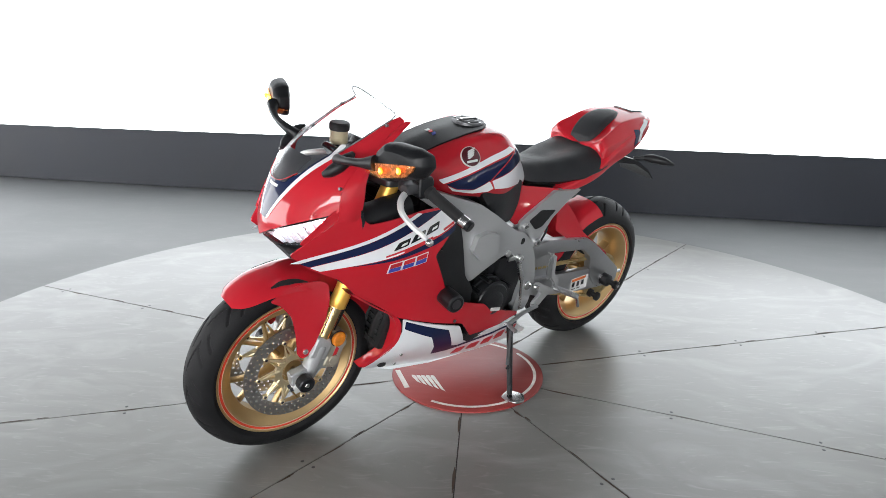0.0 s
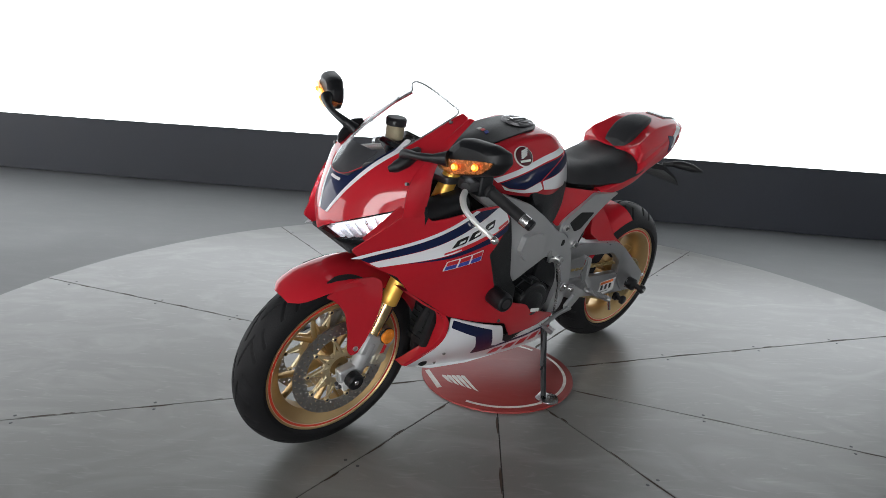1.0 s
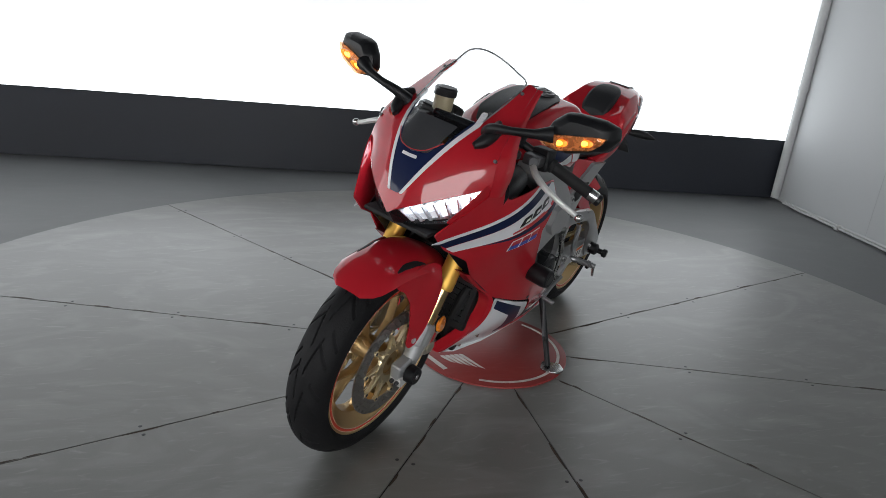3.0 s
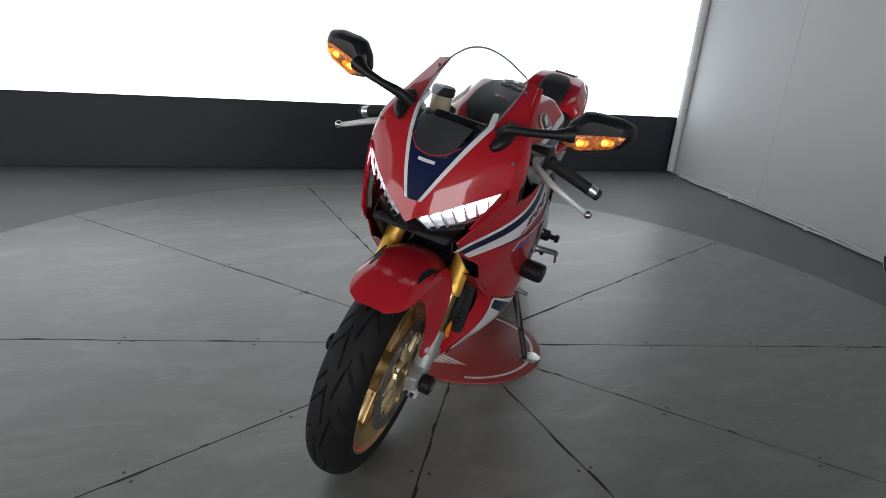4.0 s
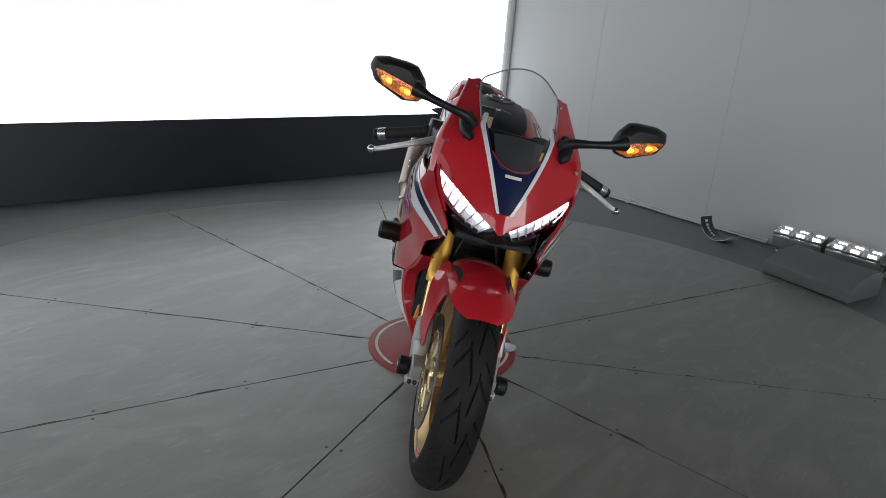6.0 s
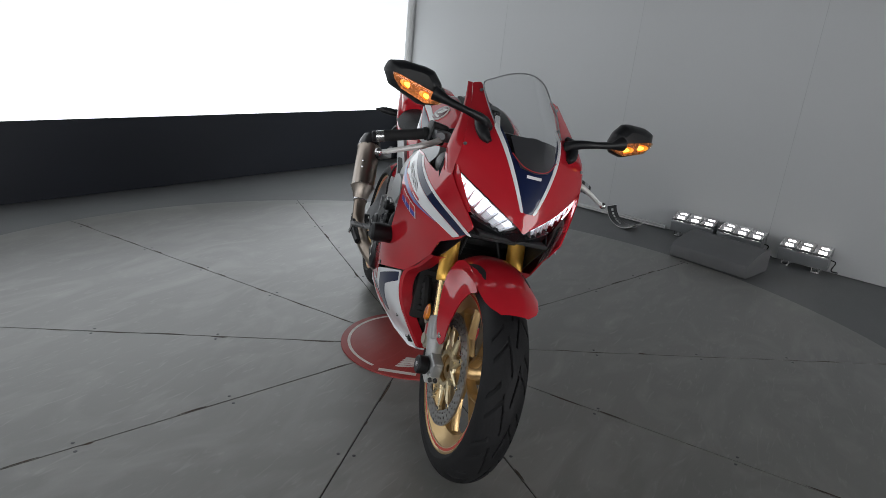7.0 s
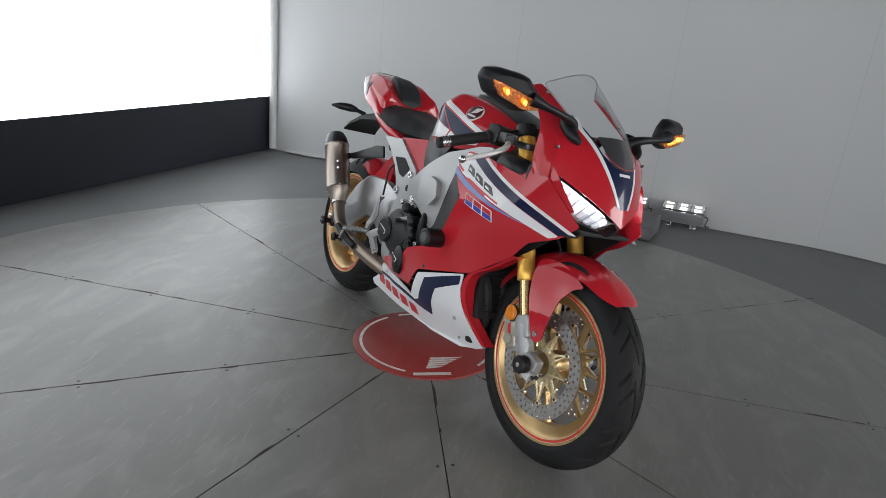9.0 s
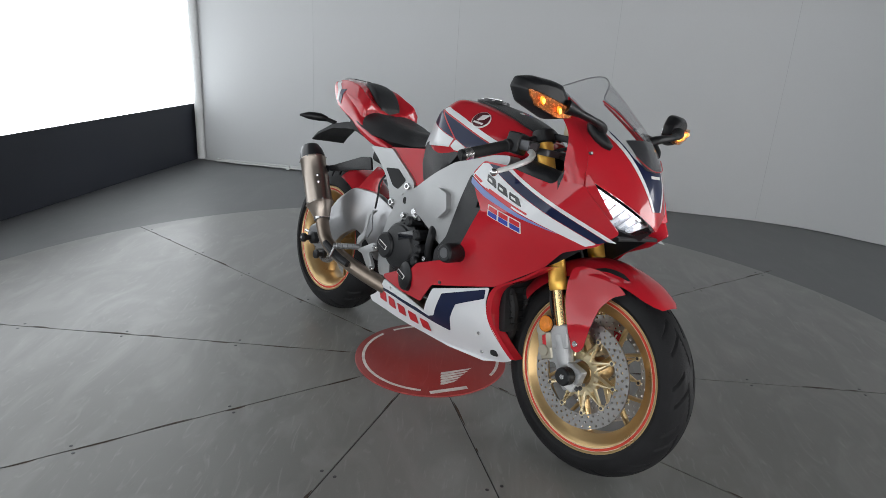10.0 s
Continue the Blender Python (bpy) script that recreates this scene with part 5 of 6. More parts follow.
def half_sections(stations, n, r):
    """Rounded half sections at even steps between the stations."""
    lines = [catmull([(st[0], *st[k]) for st in stations], n) for k in range(1, len(stations[0]))]
    out = []
    for pts in zip(*lines):
        row = [pts[0].yz]
        for i in range(1, len(pts) - 1):
            p, a, b = pts[i].yz, pts[i - 1].yz, pts[i + 1].yz
            u, v = p + (a - p).normalized() * min(r, (a - p).length * 0.45), p + (b - p).normalized() * min(r, (b - p).length * 0.45)
            row += [(1 - q) ** 2 * u + 2 * q * (1 - q) * p + q * q * v for q in (0, 0.25, 0.5, 0.75, 1)]
        out.append((pts[0].x, row + [pts[-1].yz]))
    return out


def skin_over(secs):
    """A closed body over half sections, the same on both sides."""
    return loft([[(x, v.x, v.y) for v in row] + [(x, -v.x, v.y) for v in row[-2::-1]] for x, row in secs])


def on_section(secs, x, q, axis):
    """Half width at a height (axis 0) or height at a half width (axis 1) of the body's outside."""
    xs = [s[0] for s in secs][::-1]
    f = float(np.interp(x, xs, range(len(xs))))
    i, w = min(int(f), len(xs) - 2), f - min(int(f), len(xs) - 2)
    a, b = secs[::-1][i][1], secs[::-1][i + 1][1]
    row = [u.lerp(v, w) for u, v in zip(a, b)]
    if axis == 0:
        return float(np.interp(q, [v.y for v in row], [v.x for v in row]))
    k = max(range(len(row)), key=lambda j: row[j].x)
    return float(np.interp(abs(q), [v.x for v in row[k:]][::-1], [v.y for v in row[k:]][::-1]))


TD = half_sections(TANK, 6, 0.016)


def tank_y(x, z):
    return on_section(TD, x, z, 0)


def tank_z(x, y):
    return on_section(TD, x, y, 1)


tank = bp("fuel_tank", skin_over(TD), RED, None, "red fuel tank with black top cover", angle=32)
cover = [(0.365, -0.045), (0.30, -0.078), (0.18, -0.082), (0.075, -0.076), (0.030, -0.045), (0.022, 0.0), (0.030, 0.045), (0.075, 0.076), (0.18, 0.082), (0.30, 0.078), (0.365, 0.045)]
tc = bp("tank_cover", sheet(cover, lambda x, y: tank_z(x, y), "z", 1, 0.006, 0.008, 0.02, 0.012), BLACK, tank, "satin black tank cover")
capc = Vector((0.072, 0.0, 1.021))
cap = bp("filler_cap", moved(lathe([(0, 0.012), (0.018, 0.012), (0.020, 0.009), (0.026, 0.009), (0.028, 0.012), (0.036, 0.012), (0.038, 0.008), (0.052, 0.007), (0.054, 0.0), (0.0, 0.0)], 40), Matrix.Translation(capc) @ pose(0, 0, 0, 90, 0, 0) @ pose(0, 0, 0, 0, 0, 0)), DARKSTEEL, tank, "round dark filler cap with steel screws")
for k in range(7):
    a = 2 * math.pi * k / 7
    c = capc + Vector((0.045 * math.cos(a), 0.045 * math.sin(a), 0.004))
    bp("cap_screw", rod(c, c + Vector((0, 0, 0.006)), 0.004, 8), STEEL, cap)
bp("cap_bridge", box((0.06, 0.014, 0.006), tuple(capc + Vector((0, 0, 0.013))), 0.002), STEEL, cap)
for k, m in ((0, BLUEFILM), (1, REDFILM), (2, STICKER)):
    bp("cover_mark", sheet([(0.236 - 0.002 * k, 0.028 - 0.018 * k), (0.222 - 0.002 * k, 0.028 - 0.018 * k), (0.216, 0.014 - 0.018 * k), (0.230, 0.014 - 0.018 * k)], lambda x, y: tank_z(x, y), "z", 1, 0.0075, 0.001, 0.02, 0.002), m, tc)


def tank_side(s):
    f = lambda o, m, name="stripe", off=0.0022, r=0.003, par=tank: bp(name, sheet(o, tank_y, "y", s, off, 0.001, 0.009, r), m, par)
    f([(0.004, 0.972), (0.022, 0.982), (0.285, 0.898), (0.270, 0.886)], WHITE)
    f([(0.012, 0.964), (0.262, 0.884), (0.225, 0.868), (0.164, 0.862), (0.100, 0.886)], NAVY)
    f([(0.084, 0.856), (0.104, 0.882), (0.164, 0.859), (0.225, 0.865), (0.255, 0.878), (0.235, 0.860), (0.16, 0.846), (0.10, 0.846)], WHITE)
    f([(-0.050, 0.962), (-0.056, 0.926), (0.056, 0.894), (0.092, 0.886), (0.006, 0.960), (-0.018, 0.972)], NAVY)
    f([(-0.058, 0.923), (0.056, 0.891), (0.094, 0.882), (0.078, 0.853), (0.0, 0.846), (-0.06, 0.842), (-0.128, 0.832), (-0.140, 0.848), (-0.100, 0.892)], WHITE)
    f([(0.006, 0.964), (0.010, 0.966), (0.101, 0.884), (0.082, 0.853), (0.078, 0.854), (0.096, 0.884)], REDFILM, "stripe", 0.0028, 0)
    # round badge, flat against the tank
    cx, cz = 0.170, 0.958
    c = Vector((cx, tank_y(cx, cz), cz))
    nrm = Vector((-(tank_y(cx + 0.01, cz) - tank_y(cx - 0.01, cz)) / 0.02, 1, -(tank_y(cx, cz + 0.012) - tank_y(cx, cz - 0.012)) / 0.024)).normalized()
    c, nrm = Vector((c.x, s * (c.y + 0.002), c.z)), Vector((nrm.x, s * nrm.y, nrm.z))
    xa = Vector((-s, 0, 0))
    ya = nrm.cross(xa).normalized()
    xa = ya.cross(nrm)
    m = Matrix.Translation(c) @ Matrix((xa, ya, nrm)).transposed().to_4x4()
    badge = bp("badge", moved(bar((0, 0, -0.006), (0, 0, 1), [(0, 0.033), (0.008, 0.033), (0.009, 0.032)], 36), m), STICKER, tank, "round maroon badge with a pale rim")
    bp("badge_face", moved(bar((0, 0, 0.002), (0, 0, 1), [(0, 0.0305), (0.0016, 0.0305), (0.0018, 0.030)], 36), m), MAROON, badge)
    for k in range(4):
        x0, y0 = -0.014 + 0.002 * k, -0.006 + 0.0065 * k
        bp("badge_blade", moved(prism([(x0, y0), (x0 + 0.008, y0 - 0.001), (x0 + 0.026 + 0.001 * k, y0 + 0.008), (x0 + 0.027 + 0.001 * k, y0 + 0.0125), (x0 + 0.004, y0 + 0.0048)], 0.0036, 0.0044, "z", 0, 0.001), m), STICKER, badge)
    bp("badge_bar", moved(box((0.038, 0.007, 0.001), (0, -0.0155, 0.0040), 0), m), STICKER, badge)
    # knee pad in front of the seat
    P = surf([(-0.05, 0.85, 0.135), (0.10, 0.81, 0.165), (-0.03, 0.71, 0.15), (-0.08, 0.76, 0.135), (0.03, 0.77, 0.165), (0.16, 0.83, 0.17)])
    bp("side_pad", sheet([(-0.092, 0.850), (-0.054, 0.858), (0.03, 0.850), (0.125, 0.840), (0.098, 0.802), (0.050, 0.754), (-0.018, 0.708), (-0.050, 0.712), (-0.085, 0.770)], P, "y", s, 0.004, 0.03, 0.024, 0.014), BLACK, None, "matt grey-black side pad", angle=50)
    # red panel under the seat
    Q = surf([(-0.34, 0.78, 0.145), (-0.12, 0.79, 0.125), (-0.10, 0.70, 0.140), (-0.14, 0.68, 0.145), (-0.24, 0.75, 0.15)])
    bp("rear_panel", sheet([(-0.305, 0.790), (-0.27, 0.805), (-0.085, 0.826), (-0.058, 0.702), (-0.085, 0.680), (-0.112, 0.695), (-0.20, 0.750)], Q, "y", s, 0, 0.004, 0.03, 0.01), RED, None, "red side panel under the seat")


both(tank_side)
# seat: a broad pad with a sharp outline, notched behind round the pillion pad
SEATF = surf([(-0.080, 0, 0.880), (-0.20, 0, 0.858), (-0.30, 0, 0.860), (-0.40, 0, 0.874), (-0.47, 0, 0.888), (-0.53, 0, 0.900), (-0.12, 0.050, 0.862), (-0.12, -0.050, 0.862), (-0.095, 0.05, 0.855), (-0.095, -0.05, 0.855)]
             + [(x, s * y, z) for s in (1, -1) for x, y, z in ((-0.150, 0.080, 0.818), (-0.21, 0.095, 0.806), (-0.21, 0.060, 0.848), (-0.30, 0.128, 0.806), (-0.30, 0.088, 0.850), (-0.39, 0.156, 0.816), (-0.39, 0.115, 0.862), (-0.47, 0.160, 0.838),
                                                            (-0.47, 0.120, 0.878), (-0.53, 0.149, 0.858), (-0.53, 0.115, 0.890), (-0.575, 0.122, 0.880), (-0.592, 0.100, 0.892), (-0.55, 0.075, 0.900))])
half = [(-0.088, 0.045), (-0.140, 0.080), (-0.21, 0.096), (-0.30, 0.129), (-0.39, 0.157), (-0.47, 0.161), (-0.515, 0.156), (-0.540, 0.146), (-0.538, 0.128), (-0.510, 0.100), (-0.505, 0.070), (-0.518, 0.036)]
seat = bp("seat", sheet([(-0.080, 0.0)] + half + [(-0.527, 0.0)] + [(x, -y) for x, y in half[::-1]], SEATF, "z", 1, 0, 0.022, 0.018, 0.014), SEATM, None, "broad black vinyl rider's seat", angle=50, sink=False)
bp("seat_core", loft([[(x, w, z), (x, -w, z), (x, -w, z - 0.035), (x, w, z - 0.035)] for x, w, z in ((-0.10, 0.04, 0.845), (-0.20, 0.075, 0.815), (-0.32, 0.11, 0.815), (-0.45, 0.12, 0.835), (-0.56, 0.09, 0.87))]), BLACK, seat, sink=False)
bp("seat_lock", bar((-0.524, 0.0, 0.893), (-0.519, 0.0, 1.0), [(0, 0.011), (0.006, 0.011), (0.009, 0.008)], 16), STEEL, seat, sink=False)
TAIL = [(-0.300, (0.06, 0.768), (0.136, 0.768), (0.140, 0.786), (0.10, 0.790), (0, 0.790)), (-0.38, (0.06, 0.772), (0.148, 0.776), (0.153, 0.812), (0.12, 0.825), (0, 0.825)), (-0.47, (0.06, 0.800), (0.152, 0.804), (0.158, 0.844), (0.125, 0.858), (0, 0.858)),
        (-0.56, (0.06, 0.842), (0.148, 0.848), (0.150, 0.892), (0.118, 0.930), (0, 0.915)), (-0.65, (0.06, 0.872), (0.140, 0.876), (0.138, 0.935), (0.108, 0.972), (0, 0.965)), (-0.73, (0.05, 0.902), (0.124, 0.904), (0.122, 0.960), (0.100, 0.990), (0, 0.985)),
        (-0.80, (0.04, 0.956), (0.104, 0.958), (0.102, 0.985), (0.090, 0.994), (0, 0.992)), (-0.835, (0.03, 0.982), (0.074, 0.983), (0.074, 0.990), (0.066, 0.995), (0, 0.995))]
TLD = half_sections(TAIL, 5, 0.008)
tail = bp("tail_unit", skin_over(TLD), RED, None, "pointed red tail unit with white and navy corners", angle=25, sink=False)


def tail_side(x, z):
    return on_section(TLD, x, z, 0)


HUMP = [(-0.497, (0.128, 0.872), (0.130, 0.900), (0.105, 0.922), (0.070, 0.905), (0, 0.885)), (-0.508, (0.140, 0.876), (0.140, 0.914), (0.113, 0.946), (0.074, 0.920), (0, 0.895)), (-0.56, (0.139, 0.890), (0.139, 0.930), (0.105, 0.968), (0.070, 0.952), (0, 0.930)),
        (-0.62, (0.134, 0.910), (0.134, 0.944), (0.098, 0.991), (0.060, 0.990), (0, 0.984)), (-0.70, (0.121, 0.935), (0.121, 0.962), (0.094, 1.003), (0.052, 1.008), (0, 1.009)), (-0.78, (0.098, 0.965), (0.098, 0.982), (0.080, 1.004), (0.046, 1.012), (0, 1.013)),
        (-0.818, (0.074, 0.984), (0.074, 0.991), (0.062, 1.000), (0.036, 1.008), (0, 1.009))]
HMD = half_sections(HUMP, 5, 0.005)
hp = bp("seat_cowl", skin_over(HMD), RED, tail, "red pillion seat cowl", angle=25, sink=False)
PAD = [(-0.512, (0.036, 0.890), (0.050, 0.900), (0.044, 0.920), (0, 0.924)), (-0.535, (0.046, 0.915), (0.060, 0.930), (0.050, 0.952), (0, 0.956)), (-0.575, (0.050, 0.950), (0.062, 0.966), (0.050, 0.988), (0, 0.992)), (-0.63, (0.046, 0.980), (0.054, 0.994), (0.042, 1.008), (0, 1.011)),
       (-0.676, (0.028, 0.995), (0.032, 1.004), (0.024, 1.012), (0, 1.013)), (-0.690, (0.014, 1.0), (0.016, 1.004), (0.012, 1.009), (0, 1.010))]
bp("pillion_pad", skin_over(half_sections(PAD, 4, 0.008)), SEATM, hp, "black faceted pad", angle=40, sink=False)
bp("tail_cap", loft([[(x, -w, z), (x, w, z), (x, w * 0.86, z + 0.010), (x, -w * 0.86, z + 0.010)] for x, w, z in ((-0.745, 0.048, 1.007), (-0.79, 0.054, 1.006), (-0.826, 0.050, 1.000), (-0.838, 0.042, 0.992))]), GLOSSBLACK, hp, "dark cap at the tip of the tail", sink=False)
bp("tail_lamp", loft([[(x, -w, z), (x, w, z), (x, w, z + h), (x, -w, z + h)] for x, w, z, h in ((-0.79, 0.080, 0.966, 0.022), (-0.830, 0.068, 0.976, 0.014), (-0.850, 0.050, 0.985, 0.006))]), TAILRED, tail, "dark red tail lamp", sink=False)
bp("undertray", loft([[(x, -w, z), (x, w, z), (x, w * 0.7, z - h), (x, -w * 0.7, z - h)] for x, w, z, h in ((-0.40, 0.12, 0.790, 0.03), (-0.55, 0.115, 0.846, 0.05), (-0.66, 0.105, 0.898, 0.065), (-0.75, 0.085, 0.942, 0.08), (-0.80, 0.06, 0.968, 0.05))]), BLACK, tail, "black undertray", sink=False)
for s in (1, -1):
    for o, m in (([(-0.709, 0.915), (-0.716, 0.966), (-0.768, 0.996), (-0.786, 0.990), (-0.736, 0.958), (-0.731, 0.920)], WHITE), ([(-0.681, 0.904), (-0.676, 0.968), (-0.711, 0.964), (-0.705, 0.913)], NAVY)):
        bp("stripe", sheet(o, lambda x, z: max(tail_side(x, z), on_section(HMD, x, z, 0)), "y", s, 0.0022, 0.001, 0.008, 0.002), m, tail, sink=False)
holder = bp("plate_holder", loft([[(x, -w, z), (x, w, z), (x, w, z - t), (x, -w, z - t)] for x, w, z, t in ((-0.66, 0.05, 0.86, 0.03), (-0.74, 0.05, 0.855, 0.03), (-0.84, 0.06, 0.83, 0.02), (-0.92, 0.08, 0.775, 0.012), (-0.955, 0.085, 0.735, 0.008))]), BLACK, None, "black plate holder under the tail")
for s in (1, -1):
    bp("rear_indicator", join(tube([(-0.83, s * 0.05, 0.835), (-0.86, s * 0.085, 0.845)], 0.010, 10, 1), tube([(-0.86, s * 0.080, 0.845), (-0.875, s * 0.11, 0.848), (-0.90, s * 0.150, 0.846), (-0.92, s * 0.185, 0.842)], [0.012, 0.019, 0.017, 0.004], 12, 4)), BLACK, holder, "black slim indicator")

# ---- frame, engine, swingarm ----
FR = surf([(0.26, 0.85, 0.165), (0.10, 0.78, 0.185), (0.03, 0.64, 0.190), (0.12, 0.55, 0.175), (-0.09, 0.64, 0.165), (-0.2, 0.58, 0.150), (-0.22, 0.40, 0.150), (-0.17, 0.33, 0.150)])


def frame_side(s):
    spar = bp("frame_spar", sheet([(0.345, 0.872), (0.276, 0.862), (0.212, 0.838), (0.134, 0.812), (0.059, 0.762), (-0.013, 0.708), (-0.054, 0.680), (-0.121, 0.652), (-0.172, 0.606), (-0.210, 0.536), (-0.234, 0.450), (-0.224, 0.340), (-0.208, 0.312),
                 (-0.142, 0.318), (-0.150, 0.394), (-0.166, 0.446), (-0.146, 0.505), (-0.115, 0.550), (-0.052, 0.590), (-0.004, 0.594), (0.055, 0.566), (0.120, 0.522), (0.160, 0.530), (0.180, 0.606), (0.198, 0.690), (0.226, 0.765), (0.345, 0.845)],
                 FR, "y", s, 0, 0.05, 0.026, 0.014), ALU, None, "silver aluminium frame spar", angle=50)
    bp("frame_plate", sheet([(0.057, 0.702), (0.104, 0.715), (0.145, 0.704), (0.158, 0.650), (0.118, 0.608), (0.048, 0.624)], FR, "y", s, 0.022, 0.026, 0.03, 0.008), ALU, spar, "raised hexagonal plate", angle=30)
    for x, z, r, m in ((-0.032, 0.598, 0.012, STEEL), (-0.115, 0.620, 0.013, DARK), (-0.196, 0.420, 0.018, STEEL), (-0.196, 0.420, 0.011, DARKSTEEL)):
        y = FR(x, z)
        k = 0.008 if r < 0.019 else 0.004
        k = 0.006 if m is DARKSTEEL else k
        k = 0.0012 if m is DARK else k
        bp("frame_bolt", rod((x, s * (y - 0.01), z), (x, s * (y + k), z), r, 18), m, spar)
    # subframe: a triangle of silver bars, its shaded opening painted as a dark sheet
    sub = bp("subframe", sheet([(-0.392, 0.792), (-0.250, 0.800), (-0.096, 0.694), (-0.092, 0.664), (-0.150, 0.640), (-0.178, 0.578), (-0.215, 0.578), (-0.232, 0.625), (-0.266, 0.684), (-0.335, 0.752)],
               lambda x, z: 0.150 + 0.03 * (z - 0.68), "y", s, 0, 0.025, 0.03, 0.010), ALU, None, "silver cast subframe")
    bp("subframe_shade", sheet([(-0.272, 0.718), (-0.195, 0.728), (-0.142, 0.690), (-0.182, 0.648), (-0.216, 0.656)], lambda x, z: 0.150 + 0.03 * (z - 0.68), "y", s, 0.0015, 0.003, 0.03, 0.008), DARK, sub)
    for x, z in ((-0.125, 0.672), (-0.205, 0.594)):
        y = 0.151
        bp("subframe_bolt", rod((x, s * (y - 0.01), z), (x, s * (y + 0.007), z), 0.014, 18), STEEL, sub)
        bp("bolt_socket", rod((x, s * y, z), (x, s * (y + 0.008), z), 0.008, 6), DARKSTEEL, sub)
    # rider's footrest
    rs = bp("footrest", prism([(-0.265, 0.548), (-0.295, 0.520), (-0.305, 0.430), (-0.335, 0.400), (-0.335, 0.375), (-0.245, 0.425), (-0.225, 0.425), (-0.225, 0.400), (-0.265, 0.380), (-0.225, 0.335), (-0.235, 0.318), (-0.262, 0.325), (-0.305, 0.365), (-0.35, 0.37), (-0.352, 0.415), (-0.318, 0.450), (-0.312, 0.525)], s * 0.158, s * 0.172, "y", 0.003, 0.008), ALU, None, "silver footrest plate with ribbed peg")
    a, b = Vector((-0.335, s * 0.165, 0.382)), Vector((-0.385, s * 0.255, 0.372))
    ribs = [(0.0, 0.010)]
    for k in range(12):
        ribs += [(0.018 + 0.0065 * k, 0.0125), (0.021 + 0.0065 * k, 0.0105)]
    bp("peg", bar(a, b, ribs + [(0.103, 0.010)], 14), CAST, rs, "ribbed metal peg", angle=20)
    bp("peg_feeler", rod(b - Vector((-0.004, s * 0.006, 0.0)), b + Vector((-0.01, 0, -0.045)), 0.0055, 10), STEEL, rs)
    for x, z in ((-0.228, 0.412), (-0.230, 0.328)):
        bp("footrest_bolt", rod((x, s * 0.165, z), (x, s * 0.178, z), 0.010, 16), STEEL, rs)
    bp("heel_guard", prism([(-0.278, 0.548), (-0.300, 0.44), (-0.285, 0.43), (-0.262, 0.47)], s * 0.172, s * 0.176, "y", 0.001, 0.004), CAST, rs)
    # rear axle slider and lifting spool
    c = REAR + Vector((0, s * 0.125, 0))
    sl = bp("axle_slider", bar(c, c + Vector((0, s, 0)), [(0, 0.020), (0.004, 0.026), (0.038, 0.026), (0.042, 0.022), (0.048, 0.012), (0.068, 0.012), (0.070, 0.019), (0.084, 0.019), (0.088, 0.014)], 24), BLACK, None, "black nylon axle slider")
    bp("slider_screw", rod(c + Vector((0, s * 0.086, 0)), c + Vector((0, s * 0.090, 0)), 0.007, 8), STEEL, sl)
    c = Vector((-0.640, s * 0.125, 0.262))
    bp("spool", bar(c, c + Vector((0, s, 0)), [(0, 0.018), (0.012, 0.018), (0.016, 0.011), (0.032, 0.011), (0.036, 0.019), (0.046, 0.019), (0.049, 0.014)], 20), BLACK, sl, "black lifting spool")


both(frame_side)
core = bp("engine", join(box((0.40, 0.25, 0.20), (0.02, 0, 0.40), 0.03, 3), box((0.26, 0.27, 0.24), (0.13, 0, 0.60), 0.03, 3, (0, 25, 0)), box((0.16, 0.24, 0.16), (-0.08, 0, 0.52), 0.03, 3)), ENGINE, None, "black engine block")
for k in range(5):
    bp("cooling_rib", box((0.16, 0.275, 0.006), (0.16 - 0.004 * k, 0, 0.50 + 0.018 * k), 0.002, 1, (0, 25, 0)), ENGINE, core)


def cover(c, s, r, depth, m, parent, label="", dome=0.6):
    c = Vector(c)
    return bp("engine_cover", bar(c, c + Vector((0, s, 0)), [(0, r * 1.06), (depth * 0.25, r * 1.06), (depth * 0.30, r), (depth * 0.75, r * 0.97), (depth * 0.92, r * 0.86), (depth, r * dome), (depth * 1.02, r * 0.2)], 36), m, parent, label)


# right side: clutch cover with a guard, lower pulse cover
cover((-0.065, -0.145, 0.462), -1, 0.088, 0.062, ENGINE, core, "black clutch cover")
bp("guard", join(prism([(-0.09, 0.54), (0.0, 0.56), (0.05, 0.51), (0.06, 0.44), (0.01, 0.39), (-0.06, 0.37), (-0.13, 0.40), (-0.155, 0.47)], -0.196, -0.186, "y", 0.004, 0.03), bar((-0.12, -0.19, 0.452), (-0.12, -1, 0.452), [(0, 0.05), (0.022, 0.047), (0.028, 0.04)], 28)), BLACK, core, "black crash guard")
bp("guard_rib", moved(box((0.085, 0.006, 0.026), (0, 0, 0), 0.006, 2), pose(-0.02, -0.206, 0.515, 0, -22, 0)), GLOSSBLACK, core)
bp("guard_badge", moved(box((0.050, 0.003, 0.016), (0, 0, 0), 0.003, 2), pose(-0.125, -0.219, 0.452, 0, 18, 0)), STICKER, core)
bp("guard_badge", moved(box((0.046, 0.003, 0.012), (0, 0, 0), 0.003, 2), pose(-0.125, -0.2205, 0.452, 0, 18, 0)), BLACK, core)
for k, (x, z) in enumerate(((0.035, 0.53), (0.052, 0.485), (0.045, 0.44), (-0.02, 0.565))):
    bp("cover_boss", bar((x, -0.15, z), (x, -1, z), [(0, 0.020), (0.055, 0.019), (0.062, 0.012)], 18), ENGINE, core)
